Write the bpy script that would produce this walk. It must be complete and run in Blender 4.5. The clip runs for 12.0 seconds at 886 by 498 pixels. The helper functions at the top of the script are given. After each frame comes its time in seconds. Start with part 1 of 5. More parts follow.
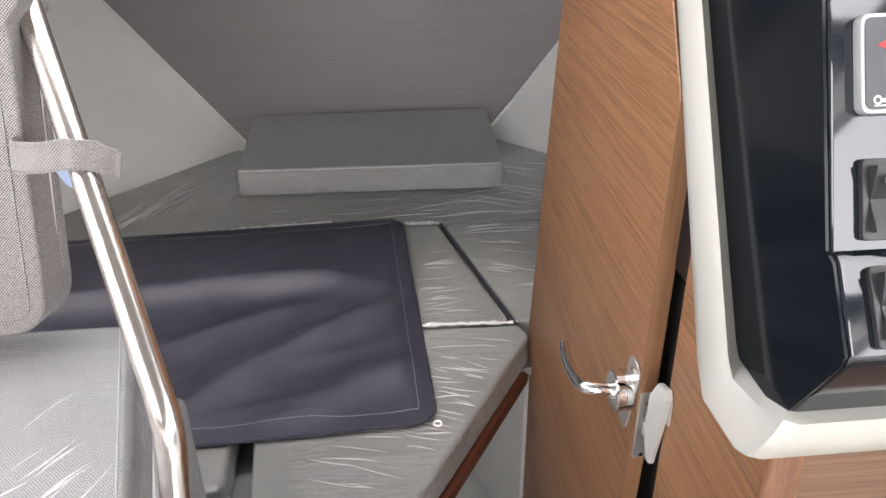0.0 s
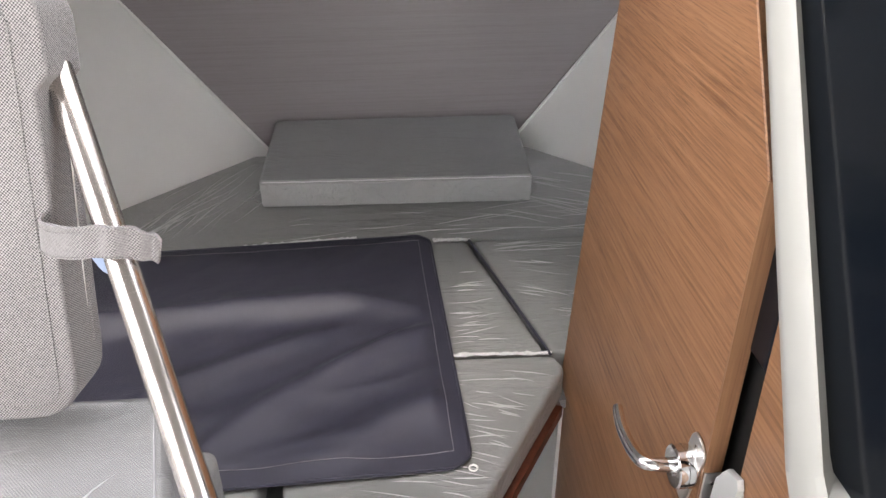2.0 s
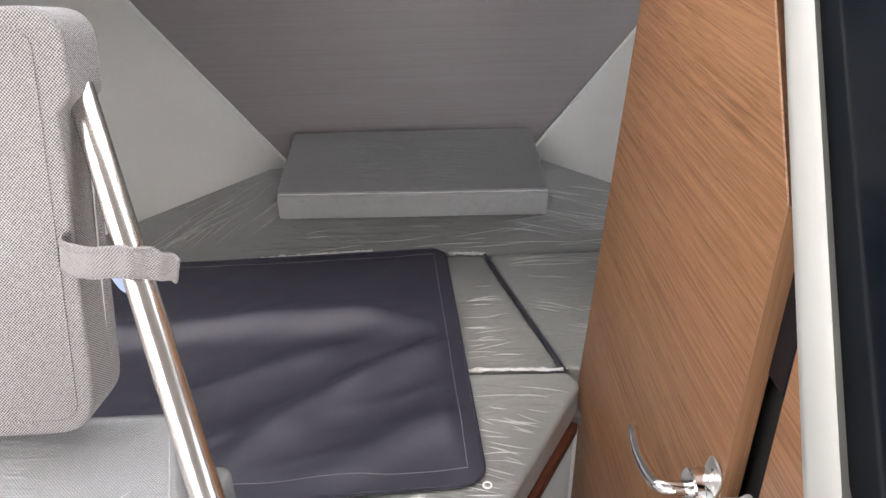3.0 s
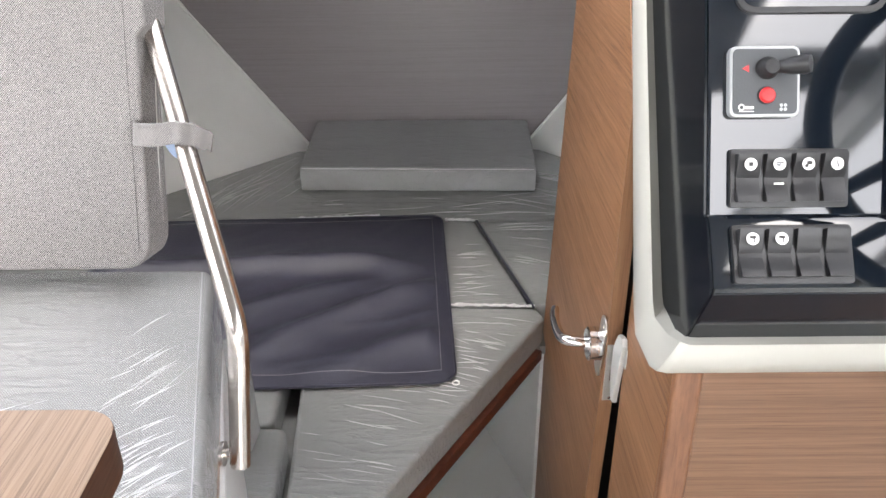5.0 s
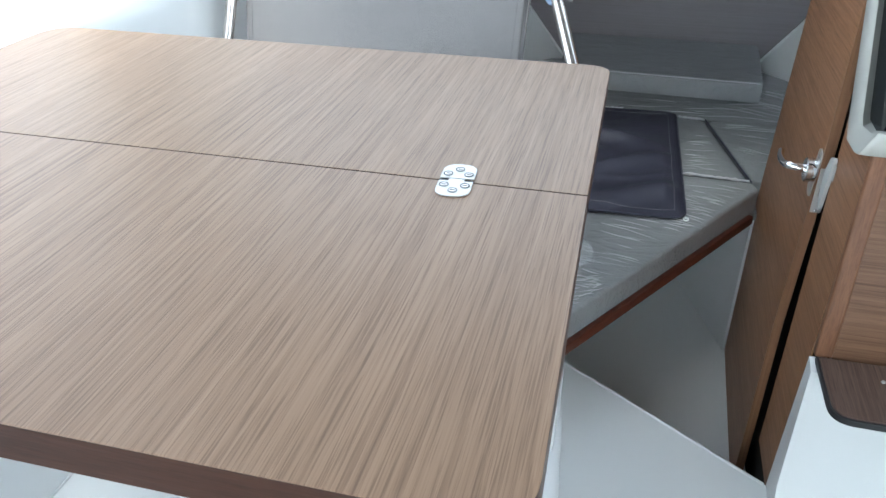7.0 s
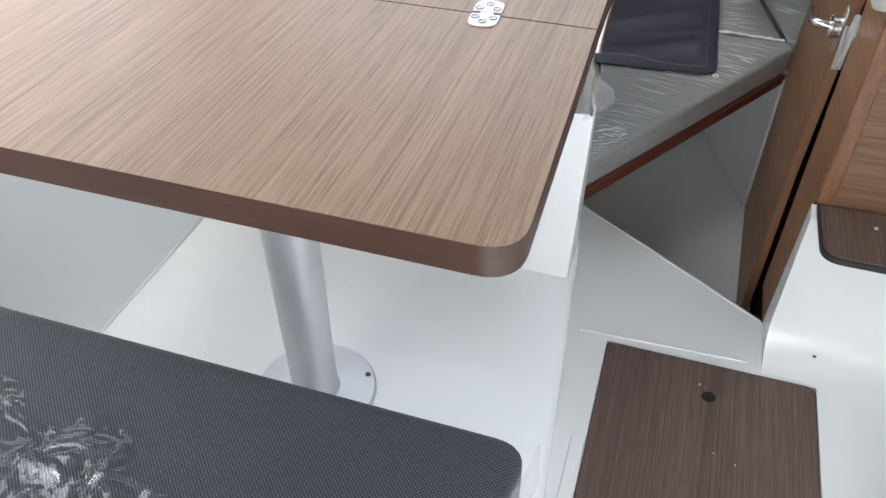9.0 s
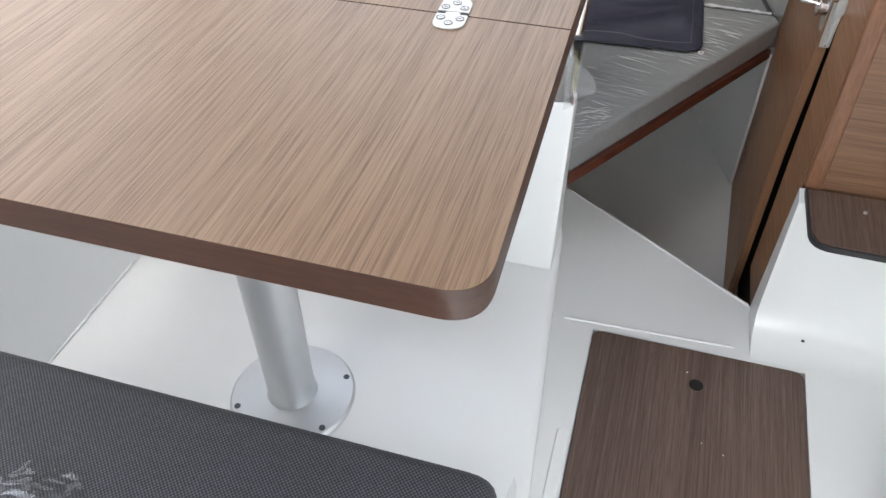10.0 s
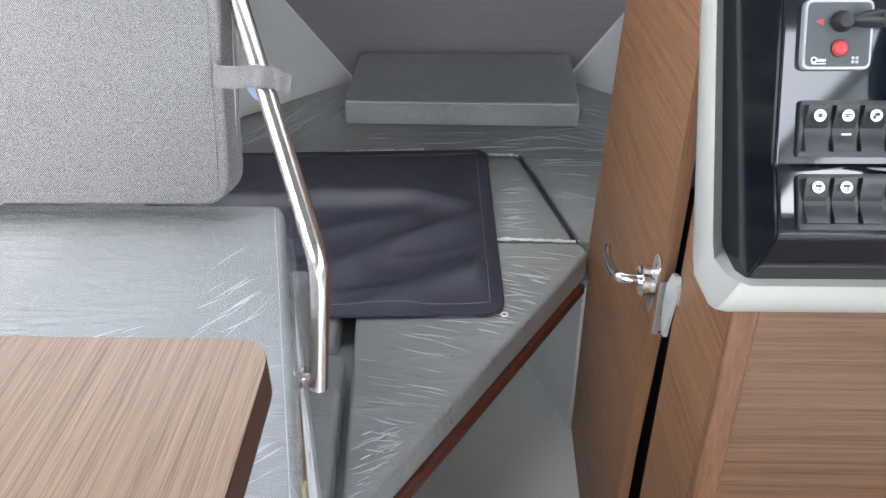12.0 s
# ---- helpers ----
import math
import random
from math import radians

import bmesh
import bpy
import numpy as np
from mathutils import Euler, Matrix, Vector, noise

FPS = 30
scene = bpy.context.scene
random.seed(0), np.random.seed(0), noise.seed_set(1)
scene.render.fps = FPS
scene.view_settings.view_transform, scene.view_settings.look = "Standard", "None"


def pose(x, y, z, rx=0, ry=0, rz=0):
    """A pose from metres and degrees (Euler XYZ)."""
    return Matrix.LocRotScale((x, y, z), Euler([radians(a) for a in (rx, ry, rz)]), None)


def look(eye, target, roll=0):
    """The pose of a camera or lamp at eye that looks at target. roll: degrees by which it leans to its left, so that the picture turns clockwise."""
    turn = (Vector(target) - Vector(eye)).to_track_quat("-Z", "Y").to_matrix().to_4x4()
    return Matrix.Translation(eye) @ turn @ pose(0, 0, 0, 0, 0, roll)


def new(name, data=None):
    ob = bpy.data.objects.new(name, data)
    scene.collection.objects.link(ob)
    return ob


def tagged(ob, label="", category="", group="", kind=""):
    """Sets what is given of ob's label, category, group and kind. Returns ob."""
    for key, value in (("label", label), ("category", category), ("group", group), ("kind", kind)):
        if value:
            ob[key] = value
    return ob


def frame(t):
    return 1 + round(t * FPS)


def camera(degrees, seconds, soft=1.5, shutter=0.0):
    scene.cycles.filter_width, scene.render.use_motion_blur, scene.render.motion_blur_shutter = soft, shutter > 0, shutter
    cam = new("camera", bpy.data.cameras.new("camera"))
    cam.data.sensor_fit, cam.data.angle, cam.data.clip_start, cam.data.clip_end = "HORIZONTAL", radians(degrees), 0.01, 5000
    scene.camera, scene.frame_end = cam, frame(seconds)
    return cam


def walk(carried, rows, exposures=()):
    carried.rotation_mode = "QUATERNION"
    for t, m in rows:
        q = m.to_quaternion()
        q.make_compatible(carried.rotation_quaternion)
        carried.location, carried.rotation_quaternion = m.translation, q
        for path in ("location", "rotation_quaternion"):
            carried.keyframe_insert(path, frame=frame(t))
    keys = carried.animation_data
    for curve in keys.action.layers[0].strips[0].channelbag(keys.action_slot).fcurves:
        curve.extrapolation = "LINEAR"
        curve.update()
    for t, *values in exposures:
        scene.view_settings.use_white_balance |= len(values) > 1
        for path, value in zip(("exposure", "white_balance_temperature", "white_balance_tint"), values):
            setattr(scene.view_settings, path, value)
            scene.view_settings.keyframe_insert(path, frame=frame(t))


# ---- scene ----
cam = camera(59.3, 12.0)
PATH = [
    (0, (0.0341, 0.0276, 1.291), (0.1851, 1.7704, 0.322), -0.7),
    (0.5, (0.0204, 0.031, 1.265), (0.1753, 1.7633, 0.279), -0.6),
    (1, (-0.0002, 0.0654, 1.289), (0.153, 1.7908, 0.289), -0.4),
    (1.5, (-0.0115, 0.1008, 1.314), (0.1309, 1.8193, 0.3), -0.4),
    (2, (-0.0051, 0.1333, 1.349), (0.1192, 1.8517, 0.333), -0.5),
    (2.5, (-0.0054, 0.1403, 1.357), (0.0985, 1.8649, 0.349), -0.6),
    (4.5, (0.0277, 0.0433, 1.369), (0.0588, 1.8027, 0.419), -0.6),
    (5, (0.0869, -0.2163, 1.352), (0.0877, 1.5523, 0.418), -0.5),
    (5.5, (0.0927, -0.4387, 1.338), (0.0152, 1.3311, 0.410), -0.3),
    (6, (0.0011, -0.6500, 1.343), (-0.1934, 1.1064, 0.406), -0.3),
    (6.5, (-0.0541, -0.8069, 1.358), (-0.3859, 0.9105, 0.388), -0.2),
    (7, (-0.0621, -0.8874, 1.383), (-0.4931, 0.7708, 0.352), -0.3),
    (7.5, (-0.0401, -0.9773, 1.401), (-0.5319, 0.6032, 0.279), -0.6),
    (7.7, (-0.0289, -1.0025, 1.415), (-0.5188, 0.5553, 0.261), -0.7),
    (9.3, (-0.0066, -1.039, 1.436), (-0.4689, 0.36, 0.083), -0.4),
    (9.5, (-0.0055, -1.0271, 1.451), (-0.4633, 0.3526, 0.078), -0.7),
    (10, (-0.0077, -0.9659, 1.434), (-0.4362, 0.4262, 0.063), -0.8),
    (10.5, (-0.0327, -0.8624, 1.430), (-0.3995, 0.5696, 0.083), -0.9),
    (11, (-0.0176, -0.6890, 1.435), (-0.2952, 0.8105, 0.141), -0.8),
    (11.5, (0.0175, -0.4654, 1.399), (-0.1621, 1.1169, 0.189), -1.2),
    (12, (0.0295, -0.2565, 1.390), (-0.0311, 1.4198, 0.301), -0.8),
]
walk(cam, [(t, look(eye, target, roll)) for t, eye, target, roll in PATH],
     [(0.0, 3.38, 6900, 14), (4.5, 3.38, 6800, 12), (5.5, 3.28, 6700, 10), (6.0, 2.98, 6300, 7), (6.5, 2.78, 5700, 2), (7.5, 2.62, 5800, 1), (9.5, 2.64, 6450, 9), (10.5, 2.64, 6480, 8), (11.0, 2.68, 5930, 4), (11.5, 2.95, 6150, 8), (12.0, 3.08, 6150, 8)])

# ---- world, sun, exposure ----
world = bpy.data.worlds.new("overcast_sky")
scene.world = world
world.use_nodes = True
wn = world.node_tree
sky = wn.nodes.new("ShaderNodeTexSky")
sky.sky_type, sky.sun_disc = "NISHITA", False
sky.sun_elevation, sky.sun_rotation = radians(59), radians(185)
sky.dust_density, sky.air_density = 3.0, 1.0
haze = wn.nodes.new("ShaderNodeHueSaturation")
haze.inputs["Saturation"].default_value = 0.30
wn.links.new(sky.outputs[0], haze.inputs["Color"])
wn.links.new(haze.outputs[0], wn.nodes["Background"].inputs[0])
wn.nodes["Background"].inputs[1].default_value = 0.15
sun = new("sun", bpy.data.lights.new("sun", "SUN"))
sun.data.energy, sun.data.angle, sun.data.color = 0.35, radians(60), (1.0, 0.95, 0.88)
sun.matrix_world = look((-0.31, -3.59, 6.0), (0, 0, 0))


# ---- materials ----
def mat(name):
    m = bpy.data.materials.new(name)
    m.use_nodes = True
    return m, m.node_tree.nodes, m.node_tree.links, m.node_tree.nodes["Principled BSDF"]


def node(nt, kind, **values):
    n = nt.nodes.new(kind)
    for k, v in values.items():
        n.inputs[k].default_value = v
    return n


def ramp(nt, fac, stops):
    r = nt.nodes.new("ShaderNodeValToRGB")
    e = r.color_ramp.elements
    while len(e) < len(stops):
        e.new(0.5)
    for el, (p, c) in zip(e, stops):
        el.position, el.color = p, (*c, 1)
    nt.links.new(fac, r.inputs[0])
    return r.outputs[0]


def math_node(nt, op, a, b=None):
    n = nt.nodes.new("ShaderNodeMath")
    n.operation = op
    for i, v in enumerate((a, b)):
        if v is None:
            continue
        if isinstance(v, (int, float)):
            n.inputs[i].default_value = v
        else:
            nt.links.new(v, n.inputs[i])
    return n.outputs[0]


def coords(nt, scale=(1, 1, 1), turn=(0, 0, 0)):
    tc = nt.nodes.new("ShaderNodeTexCoord")
    mp = nt.nodes.new("ShaderNodeMapping")
    mp.inputs["Scale"].default_value = scale
    mp.inputs["Rotation"].default_value = [radians(a) for a in turn]
    nt.links.new(tc.outputs["Object"], mp.inputs[0])
    return mp.outputs[0]


def noise_tex(nt, vec, scale, detail=4.0, rough=0.55, distort=0.0):
    n = node(nt, "ShaderNodeTexNoise", Scale=scale, Detail=detail, Roughness=rough, Distortion=distort)
    nt.links.new(vec, n.inputs["Vector"])
    return n.outputs["Fac"]


def bump(nt, height, strength, distance, before=None):
    b = node(nt, "ShaderNodeBump", Strength=strength, Distance=distance)
    nt.links.new(height, b.inputs["Height"])
    if before:
        nt.links.new(before, b.inputs["Normal"])
    return b.outputs[0]


def mix(nt, fac, a, b, blend="MIX"):
    n = nt.nodes.new("ShaderNodeMix")
    n.data_type, n.blend_type = "RGBA", blend
    for sock, v in ((n.inputs[0], fac), (n.inputs[6], a), (n.inputs[7], b)):
        if isinstance(v, (int, float)):
            sock.default_value = v
        elif isinstance(v, tuple):
            sock.default_value = (*v, 1)
        else:
            nt.links.new(v, sock)
    return n.outputs[2]


def plain(name, color, rough=0.4, metal=0.0, coat=0.0, grain=0.0, scale=60.0, vary=0.06):
    m, n, l, p = mat(name)
    nt = m.node_tree
    v = coords(nt)
    f = noise_tex(nt, v, 3.0, 5.0)
    dark = tuple(c * (1 - vary) for c in color)
    lite = tuple(min(1, c * (1 + vary)) for c in color)
    l.new(ramp(nt, f, [(0.3, dark), (0.7, lite)]), p.inputs["Base Color"])
    p.inputs["Roughness"].default_value = rough
    p.inputs["Metallic"].default_value = metal
    p.inputs["Coat Weight"].default_value = coat
    p.inputs["Coat Roughness"].default_value = 0.04
    fr = noise_tex(nt, v, 14.0, 4.0)
    l.new(math_node(nt, "ADD", math_node(nt, "MULTIPLY", math_node(nt, "SUBTRACT", fr, 0.5), 0.05), rough), p.inputs["Roughness"])
    if grain:
        l.new(bump(nt, noise_tex(nt, v, scale, 3.0), grain, 0.001), p.inputs["Normal"])
    return m


def wood(name, light, mid, dark, stretch, fine=1.0, rough=0.42, contrast=1.0):
    """Straight-grained veneer; stretch: the scale along each axis, small along the grain."""
    m, n, l, p = mat(name)
    nt = m.node_tree
    v = coords(nt, stretch)
    broad = noise_tex(nt, v, 9.0 * fine, 3.0, 0.5, 0.3)
    streak = noise_tex(nt, v, 170.0 * fine, 5.0, 0.66, 0.15)
    pores = noise_tex(nt, coords(nt, tuple(s * (1.0 if s > 0.5 else 1.8) for s in stretch)), 620.0 * fine, 3.0, 0.6)
    c = ramp(nt, streak, [(0.32, dark), (0.5, mid), (0.68, light)])
    c = mix(nt, 0.28 * contrast, c, ramp(nt, broad, [(0.3, dark), (0.7, light)]), "MIX")
    pore = ramp(nt, pores, [(0.36, (0.5, 0.46, 0.44)), (0.50, (1, 1, 1))])
    c = mix(nt, 0.7 * contrast, c, pore, "MULTIPLY")
    l.new(c, p.inputs["Base Color"])
    l.new(math_node(nt, "ADD", math_node(nt, "MULTIPLY", streak, -0.14), rough + 0.07), p.inputs["Roughness"])
    h = math_node(nt, "ADD", math_node(nt, "MULTIPLY", pores, 0.6), streak)
    l.new(bump(nt, h, 0.22, 0.0008), p.inputs["Normal"])
    p.inputs["Specular IOR Level"].default_value = 0.45
    return m


def weave(name, light, dark, pitch=0.0024, film=0.0, rough=0.75, wrinkle=(1, 1, 1), turn=(0, 0, 0), wscale=9.0, span=(0.2, 0.85)):
    """Woven cloth on three planes; film: the coat of clear wrapping over it."""
    m, n, l, p = mat(name)
    nt = m.node_tree
    tc = nt.nodes.new("ShaderNodeTexCoord")
    sep = nt.nodes.new("ShaderNodeSeparateXYZ")
    l.new(tc.outputs["Object"], sep.inputs[0])
    geo = nt.nodes.new("ShaderNodeNewGeometry")
    ns = nt.nodes.new("ShaderNodeSeparateXYZ")
    l.new(geo.outputs["Normal"], ns.inputs[0])
    k = 2 * math.pi / pitch
    s = [math_node(nt, "SINE", math_node(nt, "MULTIPLY", sep.outputs[i], k)) for i in range(3)]
    a = [math_node(nt, "POWER", math_node(nt, "ABSOLUTE", ns.outputs[i]), 6.0) for i in range(3)]
    t = None
    for i, (u, w) in enumerate(((1, 2), (0, 2), (0, 1))):
        q = math_node(nt, "MULTIPLY", math_node(nt, "MULTIPLY", s[u], s[w]), a[i])
        t = q if t is None else math_node(nt, "ADD", t, q)
    t = math_node(nt, "ADD", math_node(nt, "MULTIPLY", t, 0.5), 0.5)
    v = coords(nt)
    blotch = noise_tex(nt, v, 5.0, 4.0)
    fuzz = noise_tex(nt, v, 420.0, 2.0)
    c = ramp(nt, math_node(nt, "ADD", math_node(nt, "MULTIPLY", fuzz, 0.35), math_node(nt, "MULTIPLY", t, 0.75)), [(span[0], dark), (span[1], light)])
    c = mix(nt, 1.0, c, ramp(nt, blotch, [(0.3, (0.9, 0.9, 0.91)), (0.7, (1, 1, 1))]), "MULTIPLY")
    l.new(c, p.inputs["Base Color"])
    p.inputs["Roughness"].default_value = rough
    p.inputs["Sheen Weight"].default_value = 0.15
    soft = noise_tex(nt, v, 7.0, 3.0)
    nrm = bump(nt, soft, 0.25, 0.01)
    l.new(bump(nt, t, 0.5, 0.0006, nrm), p.inputs["Normal"])
    if film:
        w1 = noise_tex(nt, coords(nt, wrinkle, turn), wscale, 3.0, 0.5, 0.5)
        fold = math_node(nt, "POWER", math_node(nt, "SUBTRACT", 1.0, math_node(nt, "MULTIPLY", math_node(nt, "ABSOLUTE", math_node(nt, "SUBTRACT", w1, 0.5)), 2.0)), 16.0)
        w3 = noise_tex(nt, coords(nt, tuple(2.3 * q for q in wrinkle), turn), wscale, 2.0, 0.5, 0.8)
        fold3 = math_node(nt, "POWER", math_node(nt, "SUBTRACT", 1.0, math_node(nt, "MULTIPLY", math_node(nt, "ABSOLUTE", math_node(nt, "SUBTRACT", w3, 0.45)), 2.0)), 14.0)
        w2 = noise_tex(nt, v, 4.5, 3.0, 0.5, 0.6)
        mask = ramp(nt, w2, [(0.40, (0, 0, 0)), (0.62, (1, 1, 1))])
        hgt = math_node(nt, "MULTIPLY", math_node(nt, "ADD", fold, math_node(nt, "MULTIPLY", fold3, 0.5)), mask)
        hgt = math_node(nt, "ADD", hgt, math_node(nt, "MULTIPLY", w2, 0.9))
        p.inputs["Coat Weight"].default_value = film
        p.inputs["Coat Roughness"].default_value = 0.10
        p.inputs["Coat IOR"].default_value = 1.5
        l.new(bump(nt, hgt, 1.0, 0.012), p.inputs["Coat Normal"])
    return m


GELCOAT = plain("white_gelcoat", (0.76, 0.77, 0.76), 0.30, 0, 0.5, 0, 30, 0.008)
HEADLINER = plain("grey_headliner", (0.20, 0.195, 0.19), 0.8, 0, 0, 0.3, 200, 0.08)
LINER = plain("cabin_liner", (0.80, 0.80, 0.78), 0.55, 0, 0, 0.15, 260, 0.04)
OFFWHITE = plain("offwhite_moulding", (0.45, 0.44, 0.395), 0.38, 0, 0.2, 0.05, 200, 0.03)
TABLE_WOOD = wood("table_veneer", (0.372, 0.243, 0.157), (0.302, 0.192, 0.120), (0.205, 0.124, 0.075), (1, 0.009, 1), 1.4, 0.38, 0.95)
# Reddish edge band, darkened further: shade on the edges is in this colour.
EDGE_WOOD_SHADED = wood("edge_veneer", (0.058, 0.025, 0.0140), (0.047, 0.0195, 0.0108), (0.033, 0.0135, 0.0075), (0.05, 0.05, 1), 0.8, 0.4, 0.7)
DOOR_WOOD = wood("door_veneer", (0.40, 0.208, 0.104), (0.315, 0.152, 0.072), (0.170, 0.071, 0.031), (1, 0.007, 1), 1.25, 0.42, 1.1)
BAND_WOOD = wood("door_edge_veneer", (0.30, 0.155, 0.08), (0.25, 0.125, 0.063), (0.20, 0.097, 0.049), (1, 1, 0.012), 0.8, 0.42, 0.5)
PANEL_WOOD = wood("panel_veneer", (0.238, 0.130, 0.074), (0.172, 0.088, 0.048), (0.105, 0.050, 0.027), (0.008, 1, 1), 1.1, 0.42, 0.8)
TRIM_WOOD = wood("trim_wood", (0.24, 0.115, 0.06), (0.20, 0.09, 0.045), (0.13, 0.055, 0.028), (1, 1, 0.05), 0.7, 0.4, 0.6)
RED_WOOD = wood("red_trim_wood", (0.13, 0.038, 0.018), (0.095, 0.026, 0.013), (0.06, 0.017, 0.01), (0.2, 0.2, 1), 0.7, 0.4, 0.6)
HATCH_WOOD = wood("hatch_laminate", (0.165, 0.108, 0.082), (0.115, 0.073, 0.056), (0.06, 0.036, 0.028), (1, 0.014, 1), 1.1, 0.5)
BULKHEAD = wood("dark_bulkhead", (0.268, 0.245, 0.252), (0.255, 0.232, 0.239), (0.238, 0.215, 0.221), (0.014, 1, 1), 1.0, 0.36, 0.16)
PAD_CLOTH = weave("backrest_weave", (0.375, 0.352, 0.343), (0.030, 0.029, 0.028), 0.0031, span=(0.36, 0.76))
SEAT_FILM = weave("wrapped_seat_weave", (0.32, 0.32, 0.313), (0.07, 0.07, 0.07), 0.0034, 1.0, 0.6, (0.30, 1.5, 1), (0, 0, -35), 12.0)
BERTH_FILM = weave("wrapped_berth_vinyl", (0.298, 0.305, 0.298), (0.152, 0.156, 0.153), 0.0022, 1.0, 0.55, (0.30, 1.4, 1), (0, 0, 12), 11.0)
HEAD_FILM = weave("wrapped_head_vinyl", (0.30, 0.312, 0.318), (0.165, 0.172, 0.176), 0.0022, 1.0, 0.5, (0.30, 1.4, 1), (0, 0, 8), 11.0)
DARK_FILM = weave("wrapped_dark_weave", (0.092, 0.096, 0.114), (0.002, 0.002, 0.003), 0.0040, 0.0, 0.7, span=(0.38, 0.92))
HELM_CLOTH = plain("helm_vinyl", (0.20, 0.212, 0.225), 0.52, 0, 0, 0.25, 500, 0.05)
HELM_MESH = weave("helm_mesh", (0.34, 0.335, 0.33), (0.18, 0.18, 0.18), 0.0030, 0.0, 0.6)
NAVY = weave("navy_canvas", (0.052, 0.052, 0.079), (0.021, 0.0215, 0.038), 0.0015, 0.0, 0.50)
NAVY.node_tree.nodes["Principled BSDF"].inputs["Sheen Weight"].default_value = 0.0
STRAP_CLOTH = weave("strap_weave", (0.36, 0.335, 0.325), (0.06, 0.056, 0.055), 0.0030, span=(0.30, 0.80))
STRAP_LINING = weave("strap_lining", (0.30, 0.38, 0.52), (0.2, 0.26, 0.38), 0.002)
NICKEL = plain("bright_nickel", (0.62, 0.60, 0.57), 0.34, 0.85, vary=0.03)
CANVAS_THREAD = plain("canvas_thread", (0.30, 0.29, 0.31), 0.8)
GREY_THREAD = plain("grey_thread", (0.36, 0.36, 0.36), 0.8)
THREAD = plain("pale_thread", (0.62, 0.60, 0.56), 0.7)
CHROME = plain("chrome", (0.82, 0.82, 0.82), 0.06, 1.0, vary=0.02)
STAINLESS = plain("polished_stainless", (0.66, 0.61, 0.57), 0.22, 1.0, vary=0.03)
ALUMINIUM = plain("satin_aluminium", (0.62, 0.63, 0.64), 0.42, 0.9, grain=0.1, scale=150)
BLACK_GLOSS = plain("black_gloss", (0.006, 0.009, 0.014), 0.06, 0, 0.0, vary=0.1)
# Darker, less specular copy of the gloss, in place of its dark reflections.
BLACK_SIDE = plain("black_side", (0.005, 0.007, 0.010), 0.12, 0, 0.0, vary=0.1)
BLACK_SIDE.node_tree.nodes["Principled BSDF"].inputs["Specular IOR Level"].default_value = 0.22
BLACK_SATIN = plain("black_plastic", (0.022, 0.022, 0.024), 0.38, 0, 0, 0.15, 300)
BLACK_GLOSS.node_tree.nodes["Principled BSDF"].inputs["Specular IOR Level"].default_value = 0.85
PANEL_GREY = plain("grey_panel", (0.055, 0.06, 0.066), 0.45, 0, 0, 0.2, 400)
SILVER_RIM = plain("silver_plastic", (0.40, 0.41, 0.42), 0.35, 0.3)
RED = plain("red_plastic", (0.55, 0.02, 0.025), 0.35)
WHITE_INK = plain("white_ink", (0.82, 0.82, 0.8), 0.5)
DARK_INK = plain("dark_ink", (0.03, 0.03, 0.03), 0.5)
WATER = plain("harbour_water", (0.10, 0.12, 0.12), 0.15, 0, 0, 0.6, 3.0, 0.2)
RUBBER = plain("dark_edging", (0.018, 0.018, 0.02), 0.5, grain=0.2, scale=200)
STOP_PLASTIC = plain("pale_plastic", (0.48, 0.48, 0.455), 0.4)
SHADOW_GAP = plain("painted_shade", (0.006, 0.005, 0.004), 0.8)


def film_material(crinkle=1.0):
    m, n, l, p = mat("clear_film")
    nt = m.node_tree
    v = coords(nt)
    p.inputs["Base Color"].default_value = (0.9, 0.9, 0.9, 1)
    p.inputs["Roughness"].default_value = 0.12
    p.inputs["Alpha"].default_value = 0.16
    p.inputs["Specular IOR Level"].default_value = 1.0
    l.new(bump(nt, noise_tex(nt, v, 26.0, 4.0, 0.6, 1.0), crinkle, 0.02), p.inputs["Normal"])
    return m


FILM = film_material()
# Whitish, half-opaque film: the shine on creases is in its colour.
CREASE_GLINT = film_material()
CREASE_GLINT.name = "crease_glint_film"
CREASE_GLINT.node_tree.nodes["Principled BSDF"].inputs["Alpha"].default_value = 0.55
def clear_wrap():
    """Thin clear film: see-through, with a sharp gloss."""
    m, n, l, p = mat("crumpled_film")
    nt = m.node_tree
    clear = n.new("ShaderNodeBsdfTransparent")
    gloss = node(nt, "ShaderNodeBsdfGlossy", Roughness=0.07)
    gloss.inputs["Color"].default_value = (1, 1, 1, 1)
    mixer = n.new("ShaderNodeMixShader")
    mixer.inputs[0].default_value = 0.11
    v = coords(nt)
    fold = math_node(nt, "ABSOLUTE", math_node(nt, "SUBTRACT", noise_tex(nt, v, 19.0, 2.0, 0.5, 0.8), 0.5))
    l.new(bump(nt, fold, 0.8, 0.02), gloss.inputs["Normal"])
    l.new(clear.outputs[0], mixer.inputs[1])
    l.new(gloss.outputs[0], mixer.inputs[2])
    l.new(mixer.outputs[0], n["Material Output"].inputs[0])
    return m


